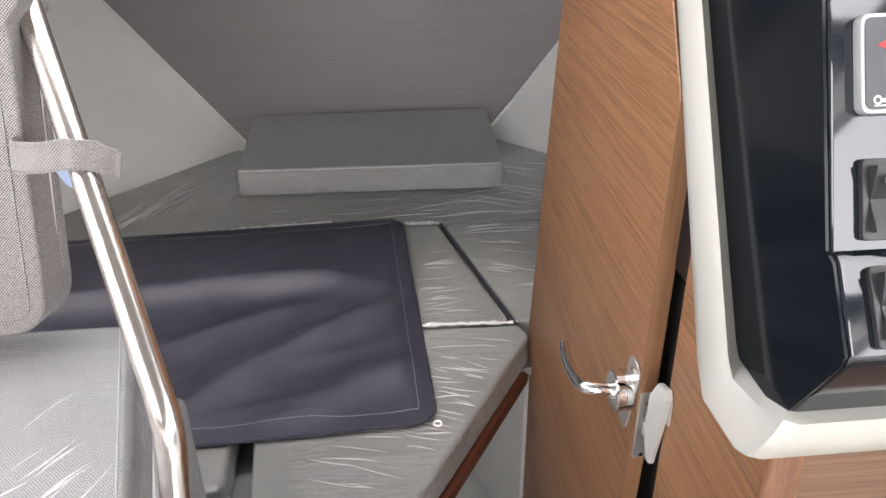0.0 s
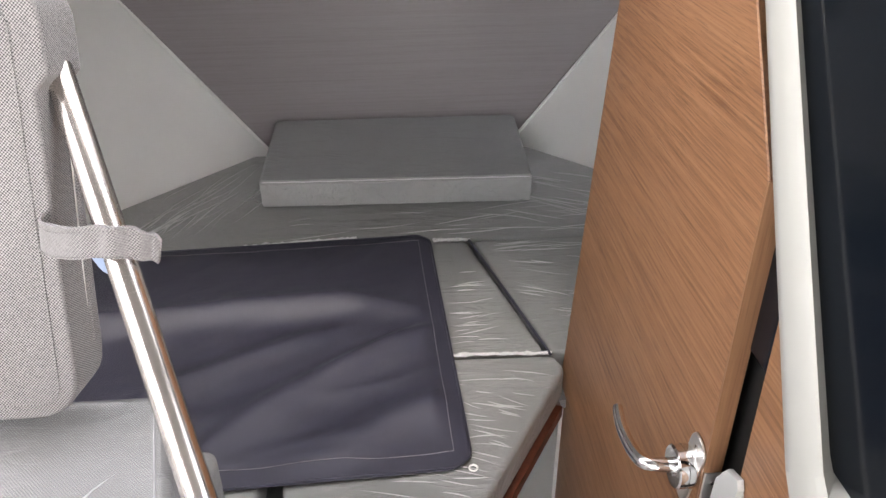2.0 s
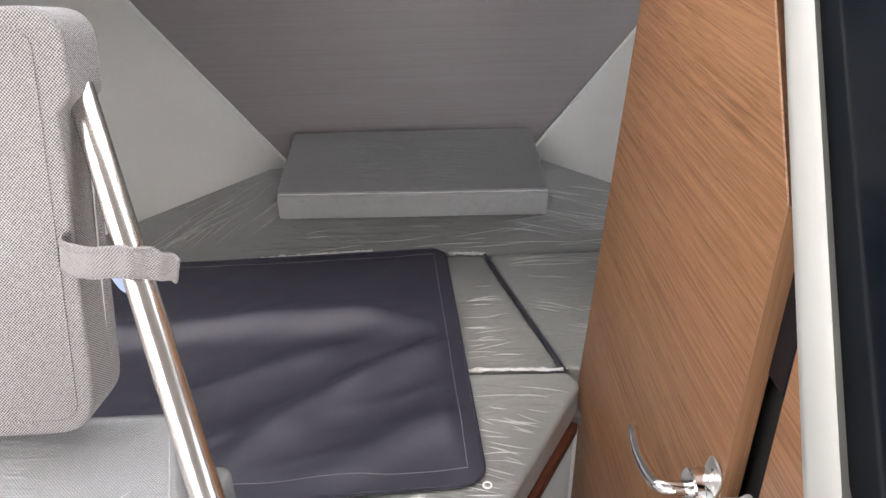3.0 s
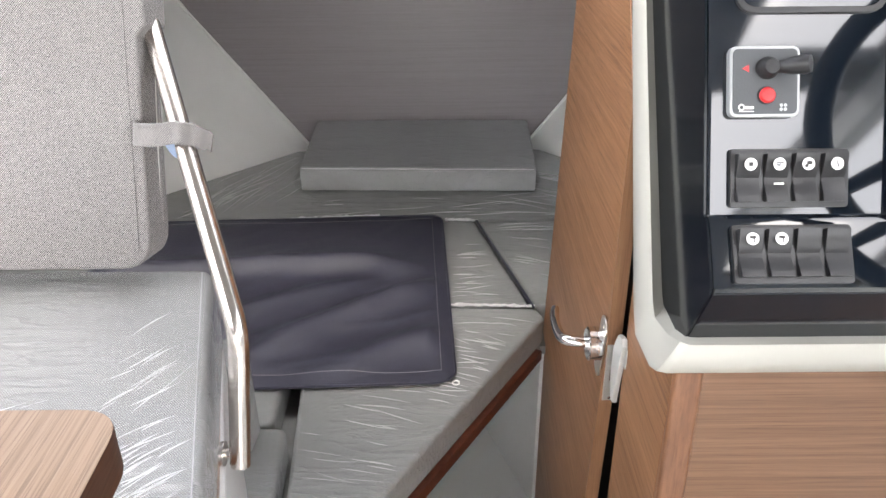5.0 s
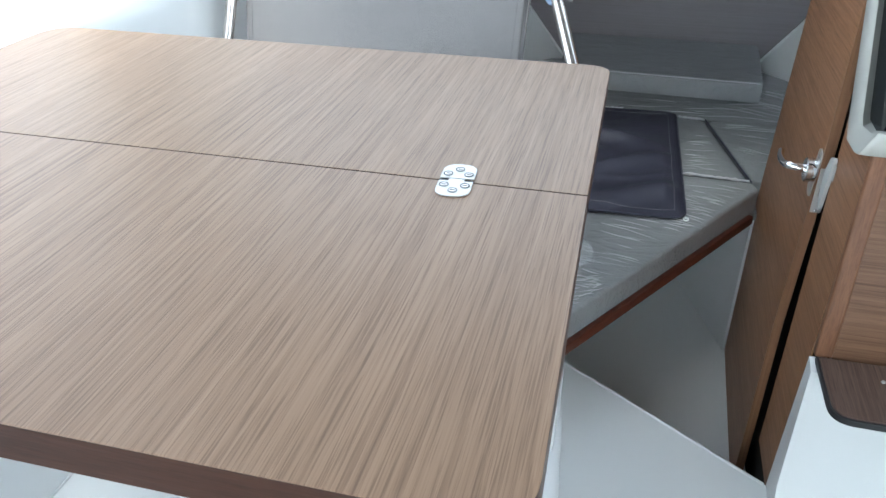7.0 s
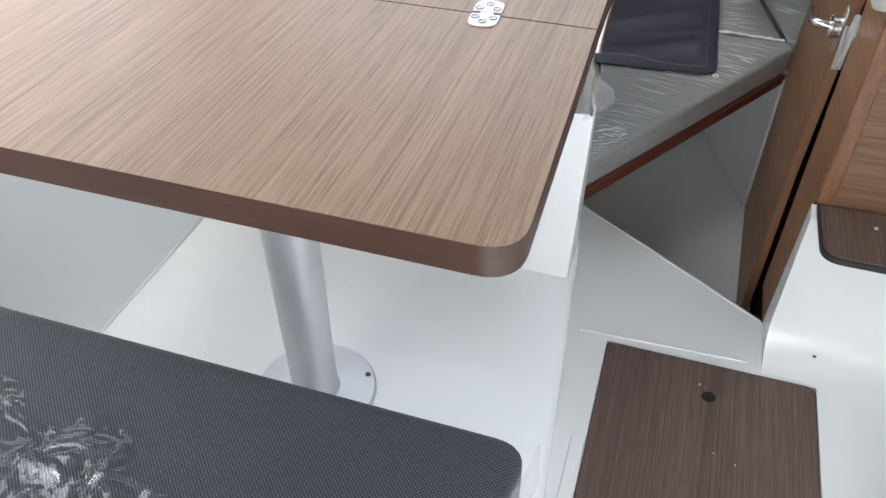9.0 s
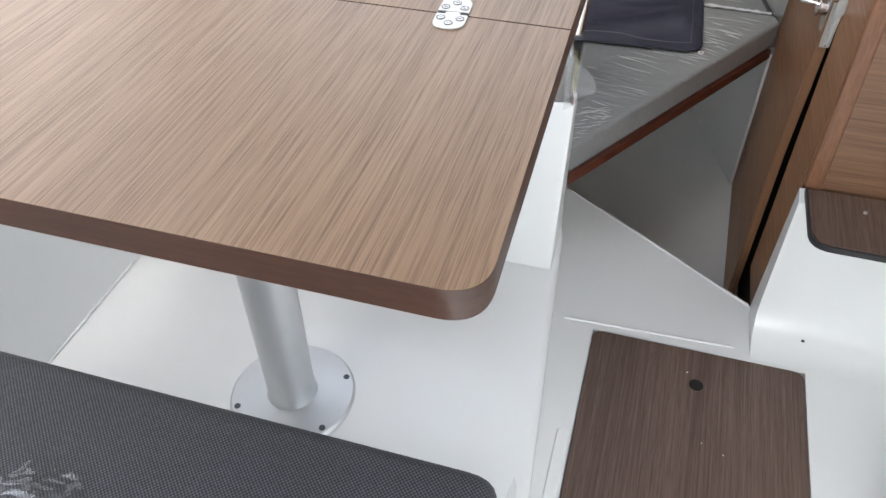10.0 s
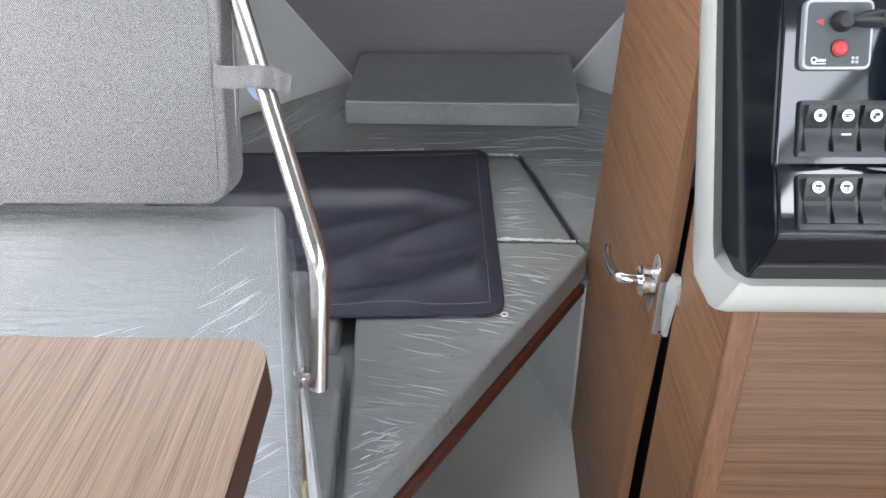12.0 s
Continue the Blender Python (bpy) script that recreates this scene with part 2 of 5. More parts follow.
WRAP = clear_wrap()
HAZE = film_material()
HAZE.name = "hazy_film"
HAZE.node_tree.nodes["Principled BSDF"].inputs["Alpha"].default_value = 0.32
# White tint in this clear film imitates glare on the seat top.
GLARE_FILM = film_material(0.35)
GLARE_FILM.name = "glare_film"
GLARE_FILM.node_tree.nodes["Principled BSDF"].inputs["Alpha"].default_value = 0.12
FLAP = film_material(0.7)
FLAP.name = "gathered_film"
FLAP.node_tree.nodes["Principled BSDF"].inputs["Base Color"].default_value = (0.55, 0.55, 0.55, 1)
FLAP.node_tree.nodes["Principled BSDF"].inputs["Alpha"].default_value = 0.14
TAPE = film_material(0.5)
TAPE.name = "yellowed_tape"
TAPE.node_tree.nodes["Principled BSDF"].inputs["Base Color"].default_value = (0.72, 0.66, 0.34, 1)
TAPE.node_tree.nodes["Principled BSDF"].inputs["Alpha"].default_value = 0.45
FOLD = film_material()
FOLD.name = "bunched_film"
FOLD.node_tree.nodes["Principled BSDF"].inputs["Alpha"].default_value = 0.8


# ---- mesh helpers ----
def holder(name, label, category, at=(0, 0, 0), group="", kind=""):
    ob = tagged(new(name), label, category, group, kind)
    ob.location = at
    ob.empty_display_size = 0.05
    return ob


def finish(bm, smooth=True):
    bmesh.ops.recalc_face_normals(bm, faces=bm.faces)
    if smooth:
        for f in bm.faces:
            f.smooth = True
        for e in bm.edges:
            if len(e.link_faces) == 2 and e.calc_face_angle(0) > 0.65:
                e.smooth = False
    return bm


def even_normals(me):
    """Shading normals weighted by face area, so that large faces stay flat beside rounded edges."""
    around = [[] for _ in me.vertices]
    face = [(p.normal.copy(), p.area) for p in me.polygons]
    for p in me.polygons:
        for v in p.vertices:
            around[v].append(p.index)
    out = []
    for p in me.polygons:
        n = face[p.index][0]
        for v in p.vertices:
            s = Vector((0, 0, 0))
            for k in around[v]:
                if face[k][0].dot(n) > 0.79:
                    s += face[k][0] * face[k][1]
            out.append(s.normalized() if s.length > 0 else n)
    me.normals_split_custom_set(out)


def part(name, bm, material, parent=None, label="", smooth=True):
    finish(bm, smooth)
    me = bpy.data.meshes.new(name)
    bm.to_mesh(me)
    bm.free()
    me.materials.append(material)
    if smooth:
        even_normals(me)
    ob = new(name, me)
    if parent:
        ob.parent = parent
        ob.matrix_parent_inverse = Matrix.Translation(-parent.location) if parent.type == "EMPTY" else Matrix()
    if label:
        tagged(ob, label)
    return ob


def bevel(bm, width, segments=2, edges=None):
    if width > 0:
        bmesh.ops.bevel(bm, geom=list(edges or bm.edges), offset=width, segments=segments, profile=0.6, affect="EDGES", clamp_overlap=True)
    return bm


def box(x0, x1, y0, y1, z0, z1, r=0.0, seg=2, m=None):
    bm = bmesh.new()
    bmesh.ops.create_cube(bm, size=1)
    for v in bm.verts:
        v.co = Vector(((x0 + x1) / 2 + v.co.x * (x1 - x0), (y0 + y1) / 2 + v.co.y * (y1 - y0), (z0 + z1) / 2 + v.co.z * (z1 - z0)))
    bevel(bm, r, seg)
    if m:
        bmesh.ops.transform(bm, matrix=m, verts=bm.verts)
    return bm


def rounded(points, radius, steps=6):
    """A polygon with its corners rounded off; radius: one for all, or a list."""
    out, n = [], len(points)
    for i, q in enumerate(points):
        r = radius[i] if isinstance(radius, (list, tuple)) else radius
        q, a, b = Vector(q), Vector(points[i - 1]), Vector(points[(i + 1) % n])
        if r <= 0:
            out.append(q)
            continue
        u, w = (a - q).normalized(), (b - q).normalized()
        ang = u.angle(w)
        d = min(r / math.tan(ang / 2), (a - q).length * 0.49, (b - q).length * 0.49)
        for k in range(steps + 1):
            f = k / steps
            p0, p2 = q + u * d, q + w * d
            out.append((1 - f) ** 2 * p0 + 2 * f * (1 - f) * q + f * f * p2)
    return out


def prism(points, z0, z1, r=0.0, seg=2, m=None):
    """A polygon in x and y, drawn up from z0 to z1."""
    bm = bmesh.new()
    low = [bm.verts.new((q[0], q[1], z0)) for q in points]
    high = [bm.verts.new((q[0], q[1], z1)) for q in points]
    n = len(points)
    bm.faces.new(low[::-1])
    bm.faces.new(high)
    for i in range(n):
        bm.faces.new((low[i], low[(i + 1) % n], high[(i + 1) % n], high[i]))
    bmesh.ops.recalc_face_normals(bm, faces=bm.faces)
    if r:
        caps = [e for e in bm.edges if abs(e.verts[0].co.z - e.verts[1].co.z) < 1e-6]
        bevel(bm, r, seg, caps)
    if m:
        bmesh.ops.transform(bm, matrix=m, verts=bm.verts)
    return bm


def along_x(points, x0, x1, r=0.0, seg=2):
    """A profile in y and z, drawn from x0 to x1."""
    m = Matrix(((0, 0, 1, 0), (1, 0, 0, 0), (0, 1, 0, 0), (0, 0, 0, 1)))
    return prism(points, x0, x1, r, seg, m)


def quad_sheet(grid):
    bm = bmesh.new()
    rows = [[bm.verts.new(q) for q in row] for row in grid]
    for a, b in zip(rows, rows[1:]):
        for i in range(len(a) - 1):
            bm.faces.new((a[i], a[i + 1], b[i + 1], b[i]))
    return bm


def thick_sheet(grid, down):
    """A sheet with a top, an underside and closed edges."""
    bm = bmesh.new()
    nr, nc = len(grid), len(grid[0])
    a = [[bm.verts.new(q) for q in row] for row in grid]
    b = [[bm.verts.new(Vector(q) + down) for q in row] for row in grid]
    for i in range(nr - 1):
        for k in range(nc - 1):
            bm.faces.new((a[i][k], a[i][k + 1], a[i + 1][k + 1], a[i + 1][k]))
            bm.faces.new((b[i + 1][k], b[i + 1][k + 1], b[i][k + 1], b[i][k]))
    for i in range(nr - 1):
        bm.faces.new((a[i + 1][0], b[i + 1][0], b[i][0], a[i][0]))
        bm.faces.new((a[i][-1], b[i][-1], b[i + 1][-1], a[i + 1][-1]))
    for k in range(nc - 1):
        bm.faces.new((a[0][k], b[0][k], b[0][k + 1], a[0][k + 1]))
        bm.faces.new((a[-1][k + 1], b[-1][k + 1], b[-1][k], a[-1][k]))
    return bm


def tube(points, r, sides=16, closed=False, cap=True):
    pts = [Vector(q) for q in points]
    bm = bmesh.new()
    rings, up = [], None
    n = len(pts)
    for i, q in enumerate(pts):
        a = pts[(i - 1) % n] if closed or i else q
        b = pts[(i + 1) % n] if closed or i < n - 1 else q
        t = (b - a).normalized()
        if up is None:
            up = t.orthogonal().normalized()
        up = (up - t * up.dot(t)).normalized()
        side = t.cross(up)
        rr = r[i] if isinstance(r, (list, tuple)) else r
        rings.append([bm.verts.new(q + rr * (math.cos(2 * math.pi * k / sides) * up + math.sin(2 * math.pi * k / sides) * side)) for k in range(sides)])
    pairs = list(zip(rings, rings[1:])) + ([(rings[-1], rings[0])] if closed else [])
    for a, b in pairs:
        for k in range(sides):
            bm.faces.new((a[k], a[(k + 1) % sides], b[(k + 1) % sides], b[k]))
    if cap and not closed:
        bm.faces.new(rings[0][::-1])
        bm.faces.new(rings[-1])
    return bm


def smooth_path(points, steps=8):
    """A curve through points (Catmull-Rom)."""
    p = [Vector(q) for q in points]
    p = [2 * p[0] - p[1]] + p + [2 * p[-1] - p[-2]]
    out = []
    for i in range(1, len(p) - 2):
        for k in range(steps):
            t = k / steps
            out.append(0.5 * (2 * p[i] + (p[i + 1] - p[i - 1]) * t + (2 * p[i - 1] - 5 * p[i] + 4 * p[i + 1] - p[i + 2]) * t * t
                              + (3 * p[i] - 3 * p[i + 1] + p[i + 2] - p[i - 1]) * t ** 3))
    return out + [p[-2]]


def turned(profile, m=None, sides=32):
    """A shape turned about z: radius and height from bottom to top."""
    bm = bmesh.new()
    rings = [[bm.verts.new((r * math.cos(2 * math.pi * k / sides), r * math.sin(2 * math.pi * k / sides), z)) for k in range(sides)] for r, z in profile]
    for a, b in zip(rings, rings[1:]):
        for k in range(sides):
            bm.faces.new((a[k], a[(k + 1) % sides], b[(k + 1) % sides], b[k]))
    bm.faces.new(rings[0][::-1])
    bm.faces.new(rings[-1])
    if m:
        bmesh.ops.transform(bm, matrix=m, verts=bm.verts)
    return bm


def join(*parts_in):
    out = bmesh.new()
    for b in parts_in:
        me = bpy.data.meshes.new("scratch")
        b.to_mesh(me)
        b.free()
        out.from_mesh(me)
        bpy.data.meshes.remove(me)
    return out


def structure(name, bm, material, label, category, smooth=True):
    return tagged(part(name, bm, material, None, "", smooth), label, category, "", "structure")


def cushion(points, z0, z1, r, puff=0.004, seed=0.0, cell=0.03, lift=None):
    """A soft slab over a polygon, with rounded edges and an uneven top."""
    bm = prism(points, z0, z1, r, 4)
    for v in bm.verts:
        if lift:
            v.co.z += lift(v.co)
    return bm


# ---- the large structure ----
def deck():
    """The sole, with an opening for the hatch board and a slanting forward edge over the foot well."""
    hx0, hx1, hy0, hy1 = -0.0265, 0.4575, -0.415, 0.3185
    bm = bmesh.new()

    def slab(pts, z=0.0, t=0.03):
        top = [bm.verts.new((x, y, z)) for x, y in pts]
        low = [bm.verts.new((x, y, z - t)) for x, y in pts]
        bm.faces.new(top)
        bm.faces.new(low[::-1])
        for i in range(len(pts)):
            bm.faces.new((low[i], low[(i + 1) % len(pts)], top[(i + 1) % len(pts)], top[i]))
    slab([(-0.5, hy1), (1.3, hy1), (1.3, 0.5), (0.335, 0.5), (-0.5, 1.05)])
    slab([(-0.5, hy0), (hx0, hy0), (hx0, hy1), (-0.5, hy1)])
    slab([(hx1, hy0), (1.3, hy0), (1.3, hy1), (hx1, hy1)])
    slab([(-0.5, -2.4), (1.3, -2.4), (1.3, hy0), (-0.5, hy0)])
    return bm


structure("floor", deck(), GELCOAT, "glossy white moulded boat floor with a slanting step edge", "floor", False)
structure("hatch_recess", box(-0.03, 0.466, -0.424, 0.326, -0.06, -0.031), GELCOAT, "white recess below the floor hatch", "floor")
structure("floor_lip", tube(smooth_path([(-0.5, 1.044, -0.006), (-0.08, 0.774, -0.006), (0.33, 0.503, -0.006)], 6), 0.008, 10), GELCOAT,
          "rounded white lip of the floor edge", "trim")
structure("floor_bead", tube([(-0.098, 0.338, 0.0), (0.26, 0.352, 0.0), (0.30, 0.354, -0.002)], 0.0035, 8), GELCOAT, "thin raised bead in the white floor", "trim")

# the foot well under the berth
structure("well_floor", box(-0.9, 0.6, 0.45, 2.2, -0.30, -0.262), GELCOAT, "glossy white foot well floor", "floor")


def well_wall():
    a, b, w = Vector((0.324, 1.345)), Vector((0.105, 1.97)), Vector((0.04, 0.014))
    return prism([a, a + w, b + w, b], -0.28, 0.25, 0.0)


structure("well_wall", well_wall(), GELCOAT, "glossy white side wall of the foot well", "wall")
def well_riser():
    a, b, w = Vector((0.345, 0.475)), Vector((-0.5, 1.032)), Vector((-0.011, -0.017))
    return prism([a, b, b + w, a + w], -0.27, -0.031, 0.0)


# Riser and board below are added to bounce light into the foot well.
structure("well_riser", well_riser(), GELCOAT, "unseen glossy white riser added between floor and foot well to bounce light", "wall")
structure("berth_bounce_board", prism([(-0.17, 0.545), (0.30, 1.312), (0.318, 1.36), (0.12, 1.94), (-0.88, 1.94), (-0.88, 0.84), (-0.3, 0.84), (-0.3, 0.545)], 0.228, 0.2385), GELCOAT,
          "white board added under the berth to bounce light", "ceiling")
structure("well_back", box(-0.9, 0.14, 1.95, 1.98, -0.28, 0.25), LINER, "pale grey end wall of the foot well", "wall")
structure("well_side", box(-0.93, -0.9, 0.45, 1.98, -0.28, 0.25), LINER, "pale grey far side of the foot well", "wall")

# dinette platform and hull side
def platform():
    pts = rounded([(-1.0, -1.7), (0.02, -1.7), (-0.064, -0.36), (-0.125, 0.30), (-0.25, 0.83), (-1.0, 0.83)], [0, 0, 0.0, 0.0, 0, 0])
    return prism(pts, 0.0, 0.30, 0.014, 3)


structure("dinette_platform", platform(), GELCOAT, "raised glossy white platform under the dinette", "platform")


def hull_side():
    prof = [(-0.975, 0.26), (-0.975, 0.30), (-0.985, 0.5), (-1.03, 0.98), (-1.045, 1.02), (-1.06, 1.035), (-1.22, 1.06), (-1.24, 1.09), (-1.28, 1.12), (-1.34, 1.12), (-1.34, 0.26)]
    return along_y(prof, -2.4, 1.1)


def along_y(points, y0, y1, r=0.0, seg=2):
    """A profile in x and z, drawn from y0 to y1."""
    m = Matrix(((1, 0, 0, 0), (0, 0, 1, 0), (0, 1, 0, 0), (0, 0, 0, 1)))
    return prism(points, y0, y1, r, seg, m)


structure("wall_port", hull_side(), GELCOAT, "white moulded hull side with a window ledge", "wall")
structure("wall_starboard", box(1.25, 1.34, -2.4, 1.1, -0.05, 1.11), GELCOAT, "plain white hull side", "wall")
structure("platform_seam", tube([(-0.972, -1.2, 0.303), (-0.974, 0.18, 0.303)], 0.0025, 8), GELCOAT, "thin sealed seam along the hull side", "trim")

# unseen closed parts overhead and forward, with window openings shaped to let light in
def roof():
    """The wheelhouse roof with a long skylight along each side, the port one added for light, crossed by one beam."""
    slabs = [box(-0.86, 0.86, -2.4, 0.70, 1.98, 2.03)]
    for s in (-1, 1):
        xa, xb = sorted((0.86 * s, 1.34 * s))
        slabs += [box(xa, xb, -2.4, -2.0, 1.98, 2.03), box(xa, xb, -0.70, -0.54, 1.98, 2.03), box(xa, xb, 0.45, 0.70, 1.98, 2.03)]
        xa, xb = sorted((1.27 * s, 1.34 * s))
        slabs += [box(xa, xb, -2.0, -0.70, 1.98, 2.03), box(xa, xb, -0.54, 0.45, 1.98, 2.03)]
    return join(*slabs)


structure("ceiling", roof(), HEADLINER, "unseen grey wheelhouse ceiling, its port skylight added for light", "ceiling")


def window_wall(x0, x1, z_low):
    """A wheelhouse side with one long window opening."""
    return join(box(x0, x1, -2.4, -2.25, z_low, 1.98), box(x0, x1, 0.60, 1.25, z_low, 1.98), box(x0, x1, -2.25, 0.60, z_low, 1.16), box(x0, x1, -2.25, 0.60, 1.88, 1.98))


structure("wall_window_port", window_wall(-1.34, -1.28, 1.10), LINER, "plain wheelhouse side with a long window opening", "wall")
structure("wall_window_starboard", window_wall(1.28, 1.34, 1.10), LINER, "plain wheelhouse side with a long window opening", "wall")
# Deck and water are unseen, added to bounce sky light through the aft opening.
structure("bounce_deck", box(-1.3, 1.3, -5.2, -2.461, -0.09, -0.03), GELCOAT, "unseen white deck added behind the wheelhouse to bounce light in", "deck")
structure("water", quad_sheet([[(-600, -600, -0.9), (600, -600, -0.9)], [(-600, 600, -0.9), (600, 600, -0.9)]]), WATER, "unseen grey-green water sheet reaching the horizon, added to bounce light", "water")
# Out of view; the opening's width is set by the light wanted inside.
structure("wall_aft", join(box(-1.34, -1.12, -2.46, -2.40, 0.0, 1.98), box(1.12, 1.34, -2.46, -2.40, 0.0, 1.98), box(-1.12, 1.12, -2.46, -2.40, 1.92, 1.98)), HEADLINER, "unseen aft wall with a door opening widened for light", "wall")
structure("windscreen_frame", join(box(-1.3, 1.3, 0.66, 0.72, 1.92, 1.98), box(-1.3, 1.3, 1.16, 1.25, 1.36, 1.46)), LINER, "plain windscreen frame", "trim")
structure("cabin_ceiling", box(-1.34, 1.34, 1.25, 2.62, 1.36, 1.40), LINER, "plain cabin ceiling under the foredeck", "ceiling")


def bow_side(s):
    """Flared cabin side, from the berth up to the kink and on to the ceiling."""
    low_f, low_a = Vector((0.395 * s, 2.53, 0.335)), Vector((1.19 * s, 1.72, 0.335))
    mid_f, mid_a = Vector((0.77 * s, 2.505, 0.835)), Vector((1.34 * s, 1.72, 0.86))
    top_f, top_a = Vector((1.15 * s, 2.505, 1.40)), Vector((1.36 * s, 1.72, 1.40))
    grid = []
    foot_f, foot_a = low_f - Vector((0, 0, 0.14)), low_a - Vector((0, 0, 0.14))
    for a, b, n in ((foot_f, foot_a, 6), (low_f, low_a, 6), (mid_f, mid_a, 6), (top_f, top_a, 6)):
        grid.append([a.lerp(b, k / n) for k in range(n + 1)])
    return quad_sheet(grid)


for s in (-1, 1):
    structure("trim_bow_%s" % ("port" if s < 0 else "starboard"), tube([(0.388 * s, 2.497, 0.345), (0.77 * s, 2.497, 0.835), (1.15 * s, 2.497, 1.40)], 0.005, 8), LINER, "slim pale edge strip along the bulkhead", "trim")
structure("wall_bow_port", bow_side(-1), LINER, "pale grey flared cabin side", "wall")
structure("wall_bow_starboard", bow_side(1), LINER, "pale grey flared cabin side", "wall")
# Gap fillers added at the corners; their dark grey stands in for shade.
for s in (-1, 1):
    structure("wall_corner_%s" % ("port" if s < 0 else "starboard"), along_y([(1.185 * s, 0.25), (1.36 * s, 0.25), (1.36 * s, 0.88), (1.342 * s, 0.88)], 1.722, 1.75), HEADLINER, "added cabin corner filler below the flare, grey in place of shade", "wall")
structure("wall_cabin_port", box(-1.36, -1.33, 1.05, 1.74, 0.2, 1.4), LINER, "plain cabin side", "wall")
structure("wall_cabin_starboard", box(1.0, 1.04, 1.05, 1.74, -0.25, 1.4), LINER, "plain cabin side", "wall")


def bulkhead():
    # leaning a little forward at its top
    m = Matrix(((1, 0, 0, 0), (0, 0, 1, 0), (0, 1, 0, 0), (0, 0, 0, 1)))
    return prism([(-0.385, 0.32), (0.385, 0.32), (0.385, 0.345), (0.775, 0.836), (1.2, 1.4), (-1.2, 1.4), (-0.775, 0.836), (-0.385, 0.345)], 2.502, 2.53, 0, 2, m)


# Two boards added to stop outside light leaking in at the bow.
structure("berth_light_block", box(-1.36, 1.36, 1.985, 2.56, 0.195, 0.242), LINER, "plain board added below the berth to block light at the bow", "berth")
structure("bow_light_block", box(-1.36, 1.36, 2.531, 2.56, 0.242, 0.45), LINER, "plain board added behind the bulkhead foot to block light", "wall")
structure("wall_forward", bulkhead(), BULKHEAD, "dark grey-brown satin bulkhead with faint horizontal grain", "wall")

# front of the wheelhouse above the cabin, beside the opening
structure("wall_front", box(0.36, 1.34, 1.16, 1.22, 0.40, 1.40), LINER, "plain wall behind the helm", "wall")
structure("wall_front_port", box(-1.34, -1.02, 1.02, 1.06, 0.3, 1.40), LINER, "plain wall beside the cabin opening", "wall")


# ---- the head compartment's door and post ----
def door_lean(z):
    """How far the door's hanging edge stands off to starboard with height."""
    return 0.0105 * max(0.0, min(1.0, (z - 0.3) / 0.4))


def cabin_door():
    th = holder("cabin_door", "brown veneered compartment door standing slightly ajar", "door", (0.33, 1.30, -0.262))
    shape = [(0.735, -0.262), (1.392, -0.262), (1.392, 0.28), (1.232, 1.36), (0.95, 1.36), (0.735, 1.05), (0.735, 0.7), (0.735, 0.3)]
    leaf = along_x(shape, 0.318, 0.337, 0.0015, 1)
    for v in leaf.verts:
        if v.co.x > 0.33 and v.co.z > 1.0 and v.co.y < 1.0:
            v.co.y += 0.03 * min(1.0, (v.co.z - 1.0) / 0.36) ** 0.5
        v.co.x += 0.024 * (v.co.y - 0.735) + door_lean(v.co.z)
    part("door_leaf", leaf, DOOR_WOOD, th)
    band = join(*[prism([(0.3172, 0.7315), (0.338, 0.7315), (0.338, 0.7352), (0.3172, 0.7352)], z0, z1) for z0, z1 in ((-0.26, 0.3), (0.3, 0.7), (0.7, 1.048))])
    for v in band.verts:
        v.co.x += door_lean(v.co.z)
    part("edge_band", band, BAND_WOOD, th, "veneered door edge")
    # lever on its rosette, turned about an axis across the door
    flat = Matrix.Translation((0.3275, 0.760, 0.672)) @ Matrix.Rotation(radians(-90), 4, "Y") @ Matrix.Rotation(radians(-14), 4, "Z")
    oval = rounded([(-0.064, -0.019), (0.052, -0.019), (0.052, 0.019), (-0.064, 0.019)], 0.019, 8)
    part("back_plate", prism(oval, 0.0, 0.003, 0.001, 2, flat), NICKEL, th, "oval chrome back plate")
    part("rosette", turned([(0.0, 0.003), (0.0255, 0.003), (0.0260, 0.005), (0.0260, 0.0115), (0.0250, 0.0120), (0.0250, 0.0130), (0.0260, 0.0135), (0.0260, 0.0215), (0.0240, 0.0235), (0.0, 0.0238)], flat), CHROME, th)
    part("neck_ring", turned([(0.0, 0.0236), (0.0105, 0.0236), (0.0105, 0.0262), (0.0, 0.0263)], flat, 20), CHROME, th)
    lv = smooth_path([(0.306, 0.760, 0.674), (0.281, 0.761, 0.677), (0.270, 0.768, 0.676), (0.266, 0.792, 0.671), (0.266, 0.830, 0.666), (0.269, 0.858, 0.665), (0.272, 0.874, 0.664)], 6)
    nl = len(lv) - 1
    part("lever", tube(lv, [0.0090 - 0.0022 * k / nl - (0.003 if k == nl else 0) for k in range(nl + 1)], 14), CHROME, th, "curved chrome lever")
    part("screw", turned([(0, 0), (0.0042, 0), (0.0042, 0.0012), (0, 0.0016)], flat @ Matrix.Translation((0.037, 0, 0.003)), 12), STAINLESS, th)
    lat = part("latch_plate", box(0.3285, 0.3500, 0.7285, 0.7315, 0.588, 0.690, 0.001, 1), NICKEL, th, "bright steel latch plate")
    part("latch_bolt", box(0.335, 0.345, 0.722, 0.729, 0.628, 0.648, 0.002, 1), STAINLESS, lat)
    for dz in (0.594, 0.676):
        part("plate_screw", turned([(0, 0), (0.003, 0), (0.0028, 0.001), (0, 0.0014)], Matrix.Translation((0.339, 0.7283, dz)) @ Matrix.Rotation(radians(90), 4, "X"), 10), CHROME, lat)
    return th


cabin_door()

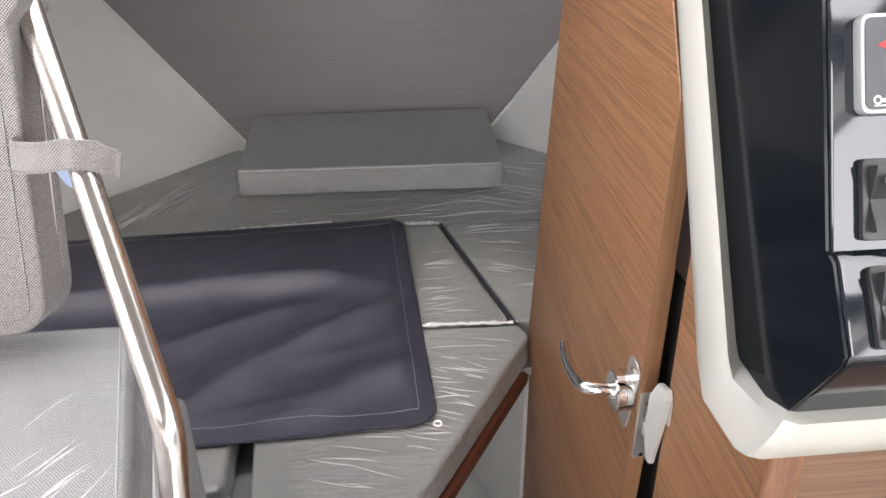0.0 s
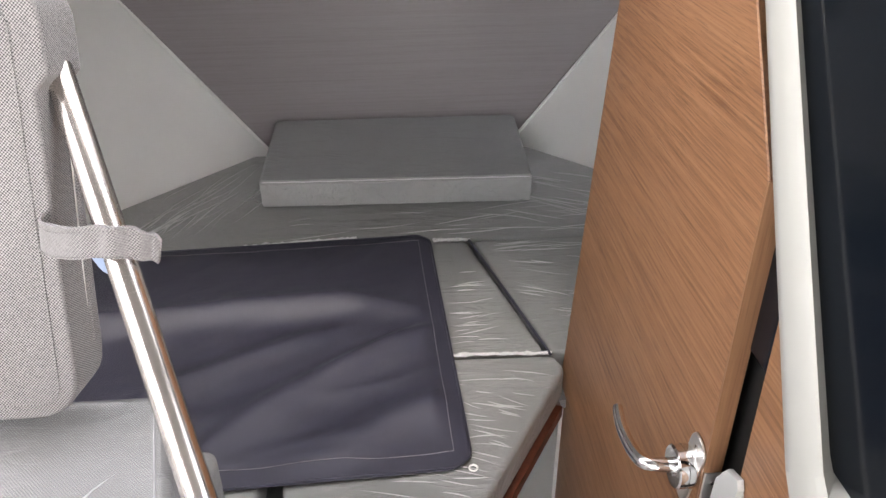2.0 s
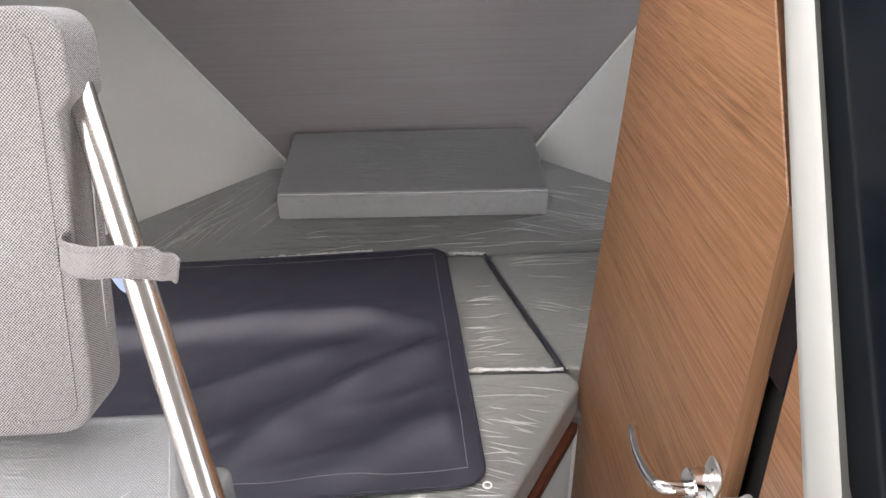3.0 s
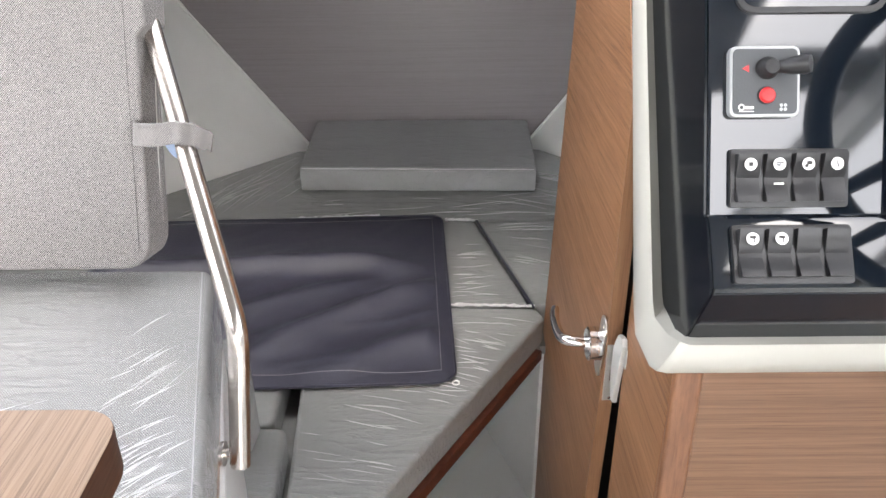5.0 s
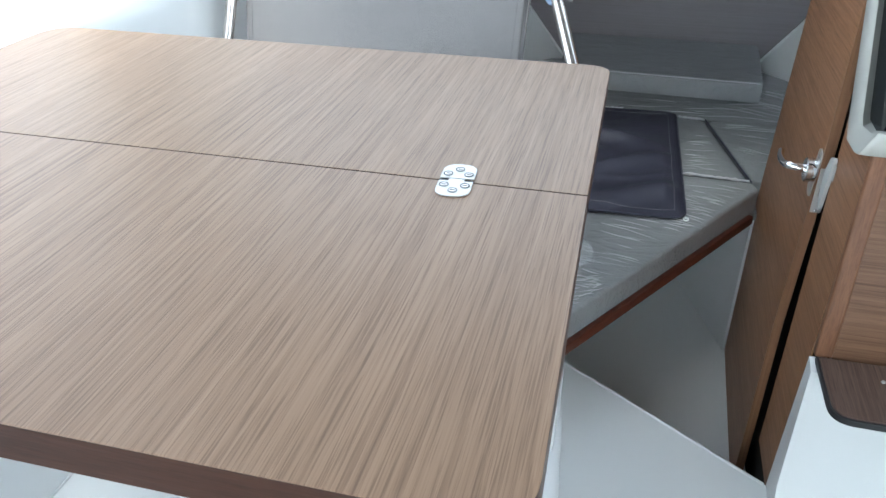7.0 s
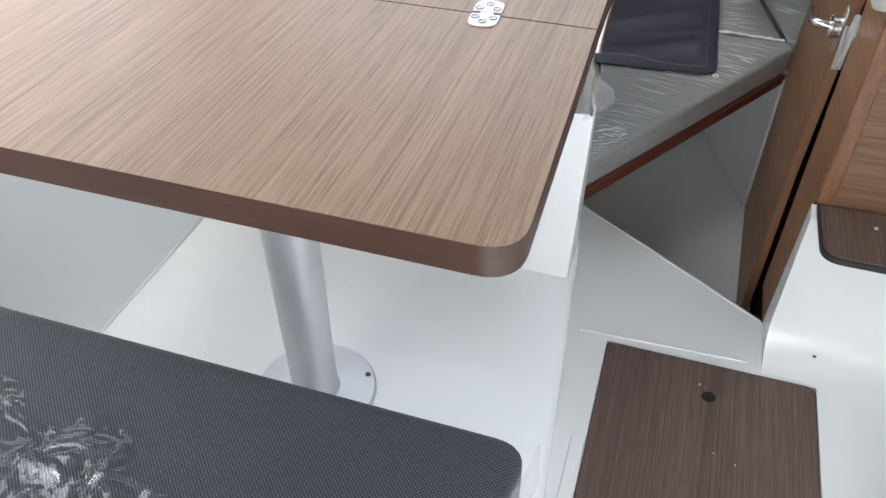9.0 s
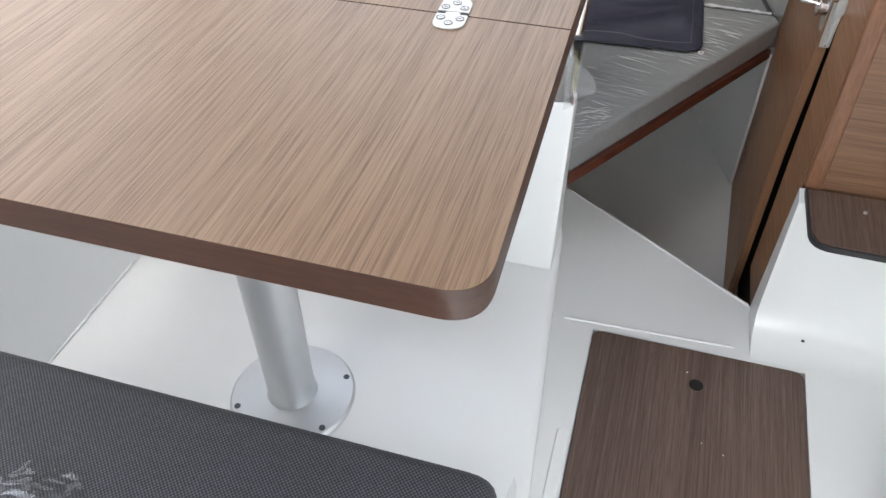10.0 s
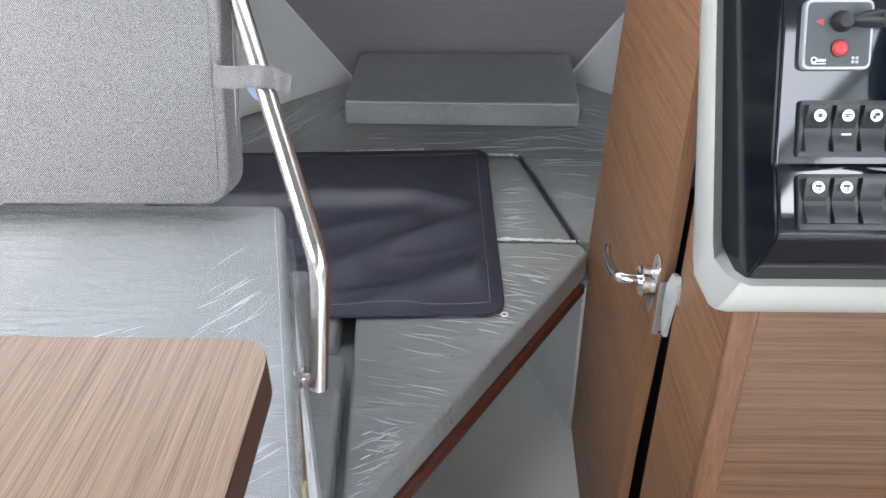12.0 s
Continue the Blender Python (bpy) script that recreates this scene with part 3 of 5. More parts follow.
structure("wall_post", along_x([(0.486, -0.03), (0.682, -0.03), (0.682, 0.62), (0.684, 0.70), (0.690, 1.026), (0.560, 0.838), (0.486, 0.834)], 0.3425, 0.3465), DOOR_WOOD, "brown veneered bulkhead post beside the door", "post")
# Black box in place of the shade behind the door edge.
structure("door_gap_shade", box(0.362, 0.40, 0.500, 1.0, -0.26, 0.84), SHADOW_GAP, "black box standing in for shade behind the door edge", "trim")


def door_stop():
    th = holder("door_stop", "pale plastic door keeper screwed to the wooden post", "door stop", (0.35, 0.705, 0.61))
    prof = [(0.690, 0.615), (0.702, 0.613), (0.718, 0.649), (0.716, 0.699), (0.698, 0.730), (0.674, 0.739), (0.668, 0.729)]
    part("wedge", along_x(prof, 0.333, 0.3415, 0.003, 2), STOP_PLASTIC, th)
    part("foot", box(0.341, 0.3425, 0.670, 0.681, 0.690, 0.722, 0.0), STOP_PLASTIC, th)
    return th


door_stop()

# helm front below the dash, with its corner post
def leaning(bm):
    """The helm front leans a little forward at its top."""
    for v in bm.verts:
        v.co.y += 0.020 * (v.co.z - 0.40) / 0.45
    return bm


structure("helm_front", leaning(box(0.376, 1.25, 0.466, 0.486, 0.40, 0.85)), PANEL_WOOD, "brown veneered panel under the dash", "wall")
structure("corner_trim", leaning(box(0.343, 0.3765, 0.462, 0.484, 0.405, 0.85, 0.006, 3)), TRIM_WOOD, "rounded reddish wooden corner post", "trim")


def riser():
    """White moulding under the foot rest, swept into the floor."""
    prof = [(0.33, -0.02)]
    for k in range(9):
        a = radians(90 * k / 8)
        prof.append((0.325 + 0.10 * math.sin(a), 0.0995 - 0.10 * math.cos(a)))
    prof += [(0.432, 0.39), (0.464, 0.40), (0.47, 0.40), (0.503, -0.02)]
    return along_x(prof, 0.336, 1.25)


structure("step_moulding", riser(), GELCOAT, "white moulded riser under the wooden foot rest", "trim")


def foot_rest():
    th = holder("foot_rest", "dark wood-grain foot rest board with a black edge", "foot rest", (0.6, 0.38, 0.398))
    pts = rounded([(0.350, 0.4585), (1.2, 0.4585), (1.2, 0.279), (0.352, 0.289)], [0, 0, 0, 0.040], 10)
    edge = rounded([(0.3455, 0.462), (1.2, 0.462), (1.2, 0.274), (0.347, 0.284)], [0, 0, 0, 0.044], 10)
    part("edging", prism(edge, 0.394, 0.4075, 0.002, 2), RUBBER, th, "black rubber edging")
    part("board", prism(pts, 0.396, 0.4105, 0.001, 1), HATCH_WOOD, th)
    part("peg", turned([(0, 0), (0.004, 0), (0.0035, 0.003), (0, 0.0034)], Matrix.Translation((0.455, 0.405, 0.4105)), 12), STOP_PLASTIC, th, "small pale peg")
    return th


foot_rest()


def floor_hatch():
    th = holder("floor_hatch", "dark wood-grain floor hatch board with a finger hole", "hatch", (0.22, -0.05, 0))
    pts = rounded([(-0.0245, 0.3165), (-0.0245, -0.412), (0.4555, -0.412), (0.4555, 0.3165)], 0.026, 6)
    bm = prism(pts, -0.028, 0.0035, 0.0015, 2)
    board = part("board", bm, HATCH_WOOD, th)
    # No hole is cut: a flat black disc gives its shaded inside.
    part("finger_hole", turned([(0, 0), (0.0165, 0), (0.0165, 0.0008), (0, 0.0009)], Matrix.Translation((0.221, 0.214, 0.0036)), 24), SHADOW_GAP, th, "round black disc for the shaded finger hole")
    part("hole_rim", tube([(0.221 + 0.0168 * math.cos(a / 12 * math.pi), 0.214 + 0.0168 * math.sin(a / 12 * math.pi), 0.0040) for a in range(24)], 0.0011, 6, True), HATCH_WOOD, th)
    return th


floor_hatch()


def speck(x, y, size):
    grain = prism(rounded([(x - size, y - size * 0.6), (x + size * 0.7, y - size * 0.5), (x + size, y + size * 0.8), (x - size * 0.4, y + size)], size * 0.3, 2), 0.0036, 0.0036 + size * 0.6)
    return tagged(part("wood_chip", grain, WHITE_INK), "tiny pale chip of dirt on the hatch board", "chip", "chips on the hatch")


speck(0.199, 0.245, 0.0020)
speck(0.240, 0.062, 0.0012)
speck(0.285, 0.045, 0.0014)


def screw_cap(x, y, z):
    th = tagged(part("floor_screw", turned([(0, 0), (0.0042, 0), (0.0036, 0.0012), (0, 0.0016)], Matrix.Translation((x, y, z)), 12), DARK_INK),
                "small dark screw head in the white floor", "screw", "floor screws")
    return th


structure("floor_channel", prism(rounded([(-0.058, -0.30), (-0.032, -0.30), (-0.032, 0.02), (-0.058, 0.02)], [0, 0, 0.012, 0.012], 6), -0.004, 0.004, 0.003, 3), GELCOAT, "low moulded rib beside the hatch", "trim")
screw_cap(0.445, 0.385, 0.035)
screw_cap(-0.048, -0.06, 0.0)


# ---- berth ----
structure("berth_base", prism([(-0.178, 0.515), (0.318, 1.312), (0.318, 1.33), (0.95, 1.33), (1.19, 1.72), (0.40, 2.5), (-0.40, 2.5), (-1.19, 1.72), (-1.33, 1.6), (-1.33, 0.84), (-0.3, 0.84), (-0.3, 0.515)], 0.246, 0.268), BERTH_FILM,
          "grey vinyl-covered berth board under the cushions", "berth")


def berth_trim():
    a, b = Vector((-0.186, 0.518)), Vector((0.308, 1.320))
    d = (b - a).normalized()
    o = Vector((d.y, -d.x))
    return prism([a, b, b + o * 0.016, a + o * 0.016], 0.240, 0.269, 0.004, 2)


structure("berth_edge", berth_trim(), RED_WOOD, "reddish-brown wooden edge strip of the berth", "trim")


def berth_cushion(pts, r, label, seed, z1=0.343, corner=0.02):
    th = holder("berth_cushion", label, "cushion", (pts[0][0], pts[0][1], 0.268), "berth cushions")
    part("pad", cushion(rounded(pts, corner, 4), 0.268, z1, r, 0.004, seed), BERTH_FILM, th)
    return th


GREY = "grey berth cushion still wrapped in clear plastic"
front = berth_cushion([(-0.170, 0.536), (0.327, 1.343), (0.312, 1.386), (-0.236, 1.402)], 0.016, "grey wedge-shaped berth cushion wrapped in wrinkled clear plastic", 1.0)
berth_cushion([(-0.46, 0.56), (-0.196, 0.56), (-0.219, 0.962), (-0.46, 0.962)], 0.016, "narrow grey berth cushion beside the dinette seat", 2.0)
berth_cushion([(-1.32, 0.975), (-0.248, 0.975), (-0.252, 1.402), (-1.32, 1.402)], 0.016, GREY, 3.0)
mid_port = berth_cushion([(-1.32, 1.412), (0.298, 1.398), (0.182, 1.872), (-1.05, 1.872), (-1.20, 1.70)], 0.012, GREY, 4.0)
mid_starboard = berth_cushion([(0.310, 1.398), (0.90, 1.36), (1.00, 1.872), (0.194, 1.872)], 0.012, GREY, 5.0)
far = berth_cushion([(-1.01, 1.880), (1.01, 1.880), (0.44, 2.475), (-0.44, 2.475)], 0.012, GREY, 6.0)

# piping along the slanting seam and the wrapped ridge across
tagged(part("cushion_piping", tube(smooth_path([(0.306, 1.385, 0.345), (0.246, 1.63, 0.347), (0.188, 1.868, 0.346)], 6), 0.0032, 8), NAVY), "dark piped seam between berth cushions", "piping")


def film_ridge(name, pts, seed):
    path = []
    for k, q in enumerate(smooth_path(pts, 24)):
        path.append(q + Vector((0, 0.004 * noise.noise(Vector((k * 0.9, seed, 0))), 0.003 * noise.noise(Vector((k * 1.3, seed, 4))))))
    th = part(name, tube(path, [0.0030 + 0.0065 * abs(noise.noise(Vector((k * 0.8, seed, 2)))) for k in range(len(path))], 7), FOLD)
    return tagged(th, "crinkled clear plastic along a cushion seam", "plastic wrap", "plastic wrap folds")


film_ridge("plastic_fold", [(-0.2, 1.406, 0.343), (0.1, 1.402, 0.344), (0.31, 1.392, 0.343)], 1.0)
film_ridge("plastic_fold", [(-0.42, 1.882, 0.346), (-0.25, 1.886, 0.352), (-0.10, 1.890, 0.356)], 5.0)
film_ridge("plastic_fold", [(0.095, 1.882, 0.343), (0.14, 1.880, 0.344), (0.19, 1.876, 0.343)], 7.0)


def head_cushion():
    th = holder("head_cushion", "loose grey rectangular cushion wrapped in clear plastic lying on the berth", "cushion", (0, 2.2, 0.346))
    pts = rounded([(-0.372, 2.10), (0.388, 2.075), (0.396, 2.472), (-0.36, 2.482)], 0.025, 5)
    rise = lambda c: 0.034 * max(0.0, (c.y - 2.1) / 0.38) if c.z > 0.39 else 0.0
    part("pad", cushion(pts, 0.3475, 0.424, 0.012, 0.003, 9.0, 0.03, rise), HEAD_FILM, th)
    sheet = []
    for r in range(9):
        f = r / 8
        row = []
        for k in range(70):
            x = -0.365 + 0.748 * k / 69
            y = 2.10 - 0.025 * (x + 0.372) / 0.76
            n = noise.fractal(Vector((x * 30 + f * 2.5, f * 2.0, 7.0)), 0.8, 2.0, 3)
            row.append((x, y - 0.002 - 0.005 * abs(n) + (0.010 if r == 8 else 0.0), 0.350 + 0.0765 * f))
        sheet.append(row)
    part("front_wrap", quad_sheet(sheet), HAZE, th, "crinkled clear plastic over the front")
    # Whitish strip laid along the edge to imitate its shine.
    part("front_edge_glint", tube([(-0.36 + 0.738 * k / 40, 2.0985 - 0.025 * k / 40 + 0.0015 * math.sin(k * 1.7), 0.424) for k in range(41)], 0.0016, 6), CREASE_GLINT, th, "whitish strip for the shine on the wrapped edge")
    for x in (-0.372, 0.386):
        pleat = []
        for r in range(6):
            f = r / 5
            pleat.append([(x + math.copysign(0.018 * math.sin(f * 3.1) * (1 - k / 5), x), 2.09 + 0.012 * k, 0.352 + 0.062 * f) for k in range(6)])
        part("plastic_pleat", quad_sheet(pleat), FILM, th, "folded clear plastic at the corner")
    return th


head_cushion()


def creases(parent, outline, regions, z_at, seed, high=0.0016):
    """Sharp raised folds of the clear wrap, whitish in place of glints: slim ridges that taper at both ends and stay
    within the outline.
    """
    rng = random.Random(seed)
    bm = bmesh.new()
    edges = [(Vector(outline[k]), Vector(outline[(k + 1) % len(outline)])) for k in range(len(outline))]

    def within(x, y):
        return all((b - a).x * (y - a.y) - (b - a).y * (x - a.x) > 0 for a, b in edges)
    for spot, angle, count, size in regions:
        made = 0
        for _ in range(count * 30):
            if made >= count:
                break
            x, y = spot(rng.random(), rng.random())
            a = radians(angle + rng.gauss(0, 6))
            ln, bend, w = rng.uniform(*size), rng.gauss(0, 0.3), rng.uniform(0.0004, 0.0015)
            pts = []
            for k in range(11):
                t = a + bend * (k / 10 - 0.5)
                pts.append((x, y, t))
                x, y = x + math.cos(t) * ln / 10, y + math.sin(t) * ln / 10
            if not all(within(q[0], q[1]) for q in pts):
                continue
            rows = []
            for k, (x, y, t) in enumerate(pts):
                g = math.sin(math.pi * (0.02 + 0.96 * k / 10))
                o = Vector((-math.sin(t), math.cos(t), 0)) * w * g
                c, up = Vector((x, y, z_at(x, y))), Vector((0, 0, high * g * w / 0.0012))
                rows.append([bm.verts.new(c - o), bm.verts.new(c - o * 0.3 + up), bm.verts.new(c + o * 0.3 + up), bm.verts.new(c + o)])
            for p, q in zip(rows, rows[1:]):
                for k in range(3):
                    bm.faces.new((p[k], p[k + 1], q[k + 1], q[k]))
            made += 1
    return tagged(part("crease_glints", bm, CREASE_GLINT, parent, "raised plastic creases, whitish colour standing in for glints"), kind="stuff")


def wedge_spot(u, v):
    # along the slanting front edge of the wedge cushion, denser towards the edge
    e = Vector((-0.17, 0.60)).lerp(Vector((0.27, 1.30)), u)
    return e.x - 0.02 - 0.22 * v * v, e.y + 0.03 + 0.08 * v


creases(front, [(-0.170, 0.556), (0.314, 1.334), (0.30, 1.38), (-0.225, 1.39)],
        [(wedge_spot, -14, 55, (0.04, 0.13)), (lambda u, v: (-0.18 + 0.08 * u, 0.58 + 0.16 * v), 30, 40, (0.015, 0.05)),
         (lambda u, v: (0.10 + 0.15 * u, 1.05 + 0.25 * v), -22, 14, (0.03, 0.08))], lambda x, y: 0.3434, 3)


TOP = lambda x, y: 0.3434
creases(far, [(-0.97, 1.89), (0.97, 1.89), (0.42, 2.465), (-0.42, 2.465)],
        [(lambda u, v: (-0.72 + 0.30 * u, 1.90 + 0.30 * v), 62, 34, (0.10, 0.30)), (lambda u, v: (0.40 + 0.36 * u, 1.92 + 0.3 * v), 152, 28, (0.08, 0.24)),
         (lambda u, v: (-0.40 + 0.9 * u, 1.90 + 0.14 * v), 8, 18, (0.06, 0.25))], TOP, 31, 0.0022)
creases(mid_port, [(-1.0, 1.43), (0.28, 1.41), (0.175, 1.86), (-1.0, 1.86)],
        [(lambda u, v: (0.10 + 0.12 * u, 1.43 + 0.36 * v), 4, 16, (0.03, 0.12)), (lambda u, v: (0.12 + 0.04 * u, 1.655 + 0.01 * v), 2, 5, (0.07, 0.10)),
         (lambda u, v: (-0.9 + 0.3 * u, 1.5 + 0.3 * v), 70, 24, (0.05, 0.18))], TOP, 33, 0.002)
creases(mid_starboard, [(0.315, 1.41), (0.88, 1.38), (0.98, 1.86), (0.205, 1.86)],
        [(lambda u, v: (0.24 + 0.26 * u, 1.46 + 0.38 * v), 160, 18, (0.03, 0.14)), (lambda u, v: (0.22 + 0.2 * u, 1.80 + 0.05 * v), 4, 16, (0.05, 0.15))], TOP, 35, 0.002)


# ---- navy canvas on the berth ----
def canvas():
    th = holder("canvas_cover", "navy canvas cover with a stitched hem spread over the berth", "cover", (-0.3, 1.45, 0.346))
    near_l, near_r, far_l, far_r = Vector((-0.82, 1.045)), Vector((0.116, 1.082)), Vector((-0.86, 1.855)), Vector((0.088, 1.895))

    def height(u, v):
        # one long soft ridge across, slanting folds nearer, and small ripples
        q = Vector((u * 2.2, v * 2.0, 3.0))
        d = v - 0.615 + 0.35 * max(0, u - 0.78) ** 1.3 + 0.012 * math.sin(u * 7)
        h = 0.044 * (math.exp(-(d / 0.050) ** 2) if d < 0 else math.exp(-d / 0.11)) * min(1.0, (1.02 - u) * 4)
        for u0, v0, u1, v1, w, a in ((0.40, -0.02, 1.08, 0.60, 0.040, 0.044), (0.60, -0.05, 1.12, 0.30, 0.052, 0.026), (0.14, 0.12, 0.92, 0.62, 0.042, 0.018), (0.24, -0.05, 0.66, 0.34, 0.036, 0.014)):
            d = Vector((u1 - u0, v1 - v0))
            f = max(0.0, min(1.0, ((u - u0) * d.x + (v - v0) * d.y) / d.length_squared))
            r = Vector((u - u0 - d.x * f, v - v0 - d.y * f - 0.04 * math.sin(f * 4.2))).length
            h += a * math.exp(-(r / w) ** 2) * math.sin(math.pi * (0.02 + f * 0.96)) ** 1.3
        h += 0.016 * max(0, noise.fractal(q, 0.9, 2.0, 3) + 0.1)
        h += 0.0075 * max(0.0, 1 - 3.0 * abs(noise.noise(Vector((u * 4.2 - v * 5.5, v * 3.4 + u * 1.2, 11.0))))) ** 1.5 * max(0.0, 0.75 - v)
        h += 0.0016 * noise.noise(Vector((u * 14 - v * 9, v * 16, 6.0)))
        edge = min(u, 1 - u, v, 1 - v)
        return h * min(1.0, edge / 0.06) + 0.003

    def place(u, v):
        a, b = near_l.lerp(near_r, u), far_l.lerp(far_r, u)
        q = a.lerp(b, v)
        # rounded outer corners
        for cu, cv in ((1, 0), (1, 1)):
            du, dv = abs(u - cu) * 0.93, abs(v - cv) * 0.82
            if du < 0.05 and dv < 0.05:
                d = Vector((0.05 - du, 0.05 - dv)).length - 0.05
                if d > 0:
                    f = d / 0.0707
                    q = q + Vector((-0.05 if cu else 0.05, 0.05 if cv == 0 else -0.05)) * f
        return Vector((q.x, q.y, 0.3505 + height(u, v)))
    nu, nv = 128, 110
    top = [[place(i / nu, j / nv) for i in range(nu + 1)] for j in range(nv + 1)]
    part("cloth", thick_sheet(top, Vector((0, 0, -0.0025))), NAVY, th)
    up = Vector((0, 0, 0.0022))
    hem = [place(0.02 + 0.945 * k / 60, 0.045) + up for k in range(61)] + [place(0.965, 0.045 + 0.91 * k / 50) + up for k in range(1, 51)] + [place(0.965 - 0.9 * k / 60, 0.955) + up for k in range(1, 61)]
    part("hem_stitch", tube(hem, 0.0005, 5), CANVAS_THREAD, th, "pale stitched hem line")
    rim = [place(k / 80, 0.004) + up * 0.6 for k in range(79)] + [place(0.996, k / 60) + up * 0.6 for k in range(2, 59)] + [place(1 - k / 80, 0.996) + up * 0.6 for k in range(2, 80)]
    part("rolled_edge", tube(rim, 0.0018, 8), NAVY, th, "rolled canvas edge")
    part("eyelet", tube([(0.112 + 0.007 * math.cos(a * 0.524), 1.079 + 0.007 * math.sin(a * 0.524), 0.355) for a in range(12)], 0.0018, 8, True), WHITE_INK, th, "small white eyelet")
    return th


canvas()


# ---- forward dinette seat ----
SIDE_F, SIDE_B = Vector((-0.136, 0.255)), Vector((-0.262, 0.812))


def seat_box():
    th = holder("dinette_locker", "white moulded seat base with a wooden locker front", "seat base", (-0.5, 0.5, 0.30))
    body = bmesh.new()
    low = [(-0.97, 0.185), (-0.131, 0.185), (-0.131, 0.30), (-0.262, 0.80), (-0.97, 0.80)]
    high = [(-0.97, 0.268), (-0.131, 0.268), (-0.131, 0.30), (-0.262, 0.80), (-0.97, 0.80)]
    a = [body.verts.new((x, y, 0.297)) for x, y in low]
    b = [body.verts.new((x, y, 0.650)) for x, y in high]
    body.faces.new(a[::-1])
    body.faces.new(b)
    for i in range(5):
        body.faces.new((a[i], a[(i + 1) % 5], b[(i + 1) % 5], b[i]))
    bevel(body, 0.006, 2)
    part("shell", body, GELCOAT, th)
    tilt = Matrix.Translation((0, 0.268, 0.65)) @ Matrix.Rotation(radians(-13.2), 4, "X")
    part("locker_front", box(-0.93, -0.249, -0.006, 0.006, -0.30, -0.004, 0.002, 1, tilt), PANEL_WOOD, th, "brown veneered locker front")
    part("support_block", box(-0.240, -0.203, -0.006, 0.01, -0.040, 0.0, 0.006, 3, tilt), GELCOAT, th)
    return th


seat_box()
# the side of the base down to the floor
structure("seat_side", prism([(-0.20, 0.29), (-0.135, 0.287), (-0.268, 0.80), (-0.30, 0.80)], -0.03, 0.645), GELCOAT, "white moulded side of the dinette base", "wall")


def seat_cushion():
    th = holder("seat_cushion", "pale grey woven seat cushion wrapped in wrinkled clear plastic", "cushion", (-0.5, 0.5, 0.65))
    pts = rounded([(-0.945, 0.252), (SIDE_F.x, 0.252), (SIDE_B.x, 0.815), (-0.945, 0.815)], [0.02, 0.024, 0.03, 0.02], 5)
    rise = lambda c: 0.032 * max(0.0, (c.y - 0.25) / 0.56) if c.z > 0.7 else 0.0
    part("pad", cushion(pts, 0.652, 0.746, 0.016, 0.005, 12.0, 0.03, rise), SEAT_FILM, th)
    part("front_band", box(-0.93, -0.150, 0.2475, 0.2525, 0.662, 0.732, 0.002, 1), PAD_CLOTH, th, "bare woven front band")
    line_top = [(SIDE_F.x - 0.012 + (SIDE_B.x - SIDE_F.x) * k / 30, 0.262 + 0.54 * k / 30, 0.7475 + 0.031 * k / 30) for k in range(31)]
    part("side_seam", tube(line_top, 0.0010, 6), GREY_THREAD, th, "stitched top seam")
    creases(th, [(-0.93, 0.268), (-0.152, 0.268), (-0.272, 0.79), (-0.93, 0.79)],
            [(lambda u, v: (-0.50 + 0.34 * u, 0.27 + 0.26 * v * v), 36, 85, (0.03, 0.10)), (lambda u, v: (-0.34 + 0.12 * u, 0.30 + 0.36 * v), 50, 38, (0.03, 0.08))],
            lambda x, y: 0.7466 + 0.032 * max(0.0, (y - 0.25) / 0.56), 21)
    # slack film over the top, drawn into folds towards the front corner, milky for glare
    grid = []
    for i in range(111):
        row = []
        for k in range(91):
            y = 0.252 + 0.55 * k / 90
            x1 = -0.143 - 0.226 * (y - 0.252)
            x = x1 - 0.62 * i / 110
            c = Vector((x, y, 0.0))
            across, along = -0.59 * x + 0.81 * y, 0.81 * x + 0.59 * y
            ridge = 1 - 2 * abs(noise.noise(Vector((across * 46, along * 7, 3.0))))
            small = noise.noise(Vector((across * 120, along * 16, 8.0)))
            near = max(0.0, 1 - (c - Vector((-0.16, 0.27, 0))).length / 0.42)
            edge = min(1.0, i / 5, (110 - i) / 8, k / 4, (90 - k) / 8)
            z = 0.7472 + 0.032 * (y - 0.25) / 0.56 - 0.010 * (1 - min(1.0, k / 4)) ** 2
            row.append((x, y, z + edge * near * (0.0052 * ridge + 0.0014 * small + 0.0034)))
        grid.append(row)
    part("top_wrap", quad_sheet(grid), GLARE_FILM, th, "slack plastic drawn into folds, milky tint standing in for glare")
    board = prism([(-0.1375, 0.262), (-0.1335, 0.262), (-0.2635, 0.80), (-0.2675, 0.80)], 0.6505, 0.664)
    part("side_board", board, TRIM_WOOD, th, "reddish wooden board edge under the wrap")
    # the loose wrap gathered into a pointed flap at the front corner
    for back in (0.0, 1.0):
        grid = []
        for i in range(22):
            f = i / 21
            row = []
            for k in range(19):
                g = k / 18
                reach = 0.052 * math.sin(math.pi * (0.22 + 0.62 * f)) ** 0.8
                c = Vector((-0.150 + reach * g, 0.246 + 0.016 * g + back * 0.022 * (1 - g), 0.690 + (0.052 - 0.094 * f) * (1 - 0.40 * g * g)))
                crease = noise.noise(Vector((f * 9.0, g * 1.6, 4.0 + back)))
                row.append(c + Vector((0.004 * crease * g, -0.010 * crease * (0.3 + g), 0.003 * noise.noise(c * 60.0))))
            grid.append(row)
        part("loose_wrap", quad_sheet(grid), FLAP, th, "gathered clear plastic flap at the corner")
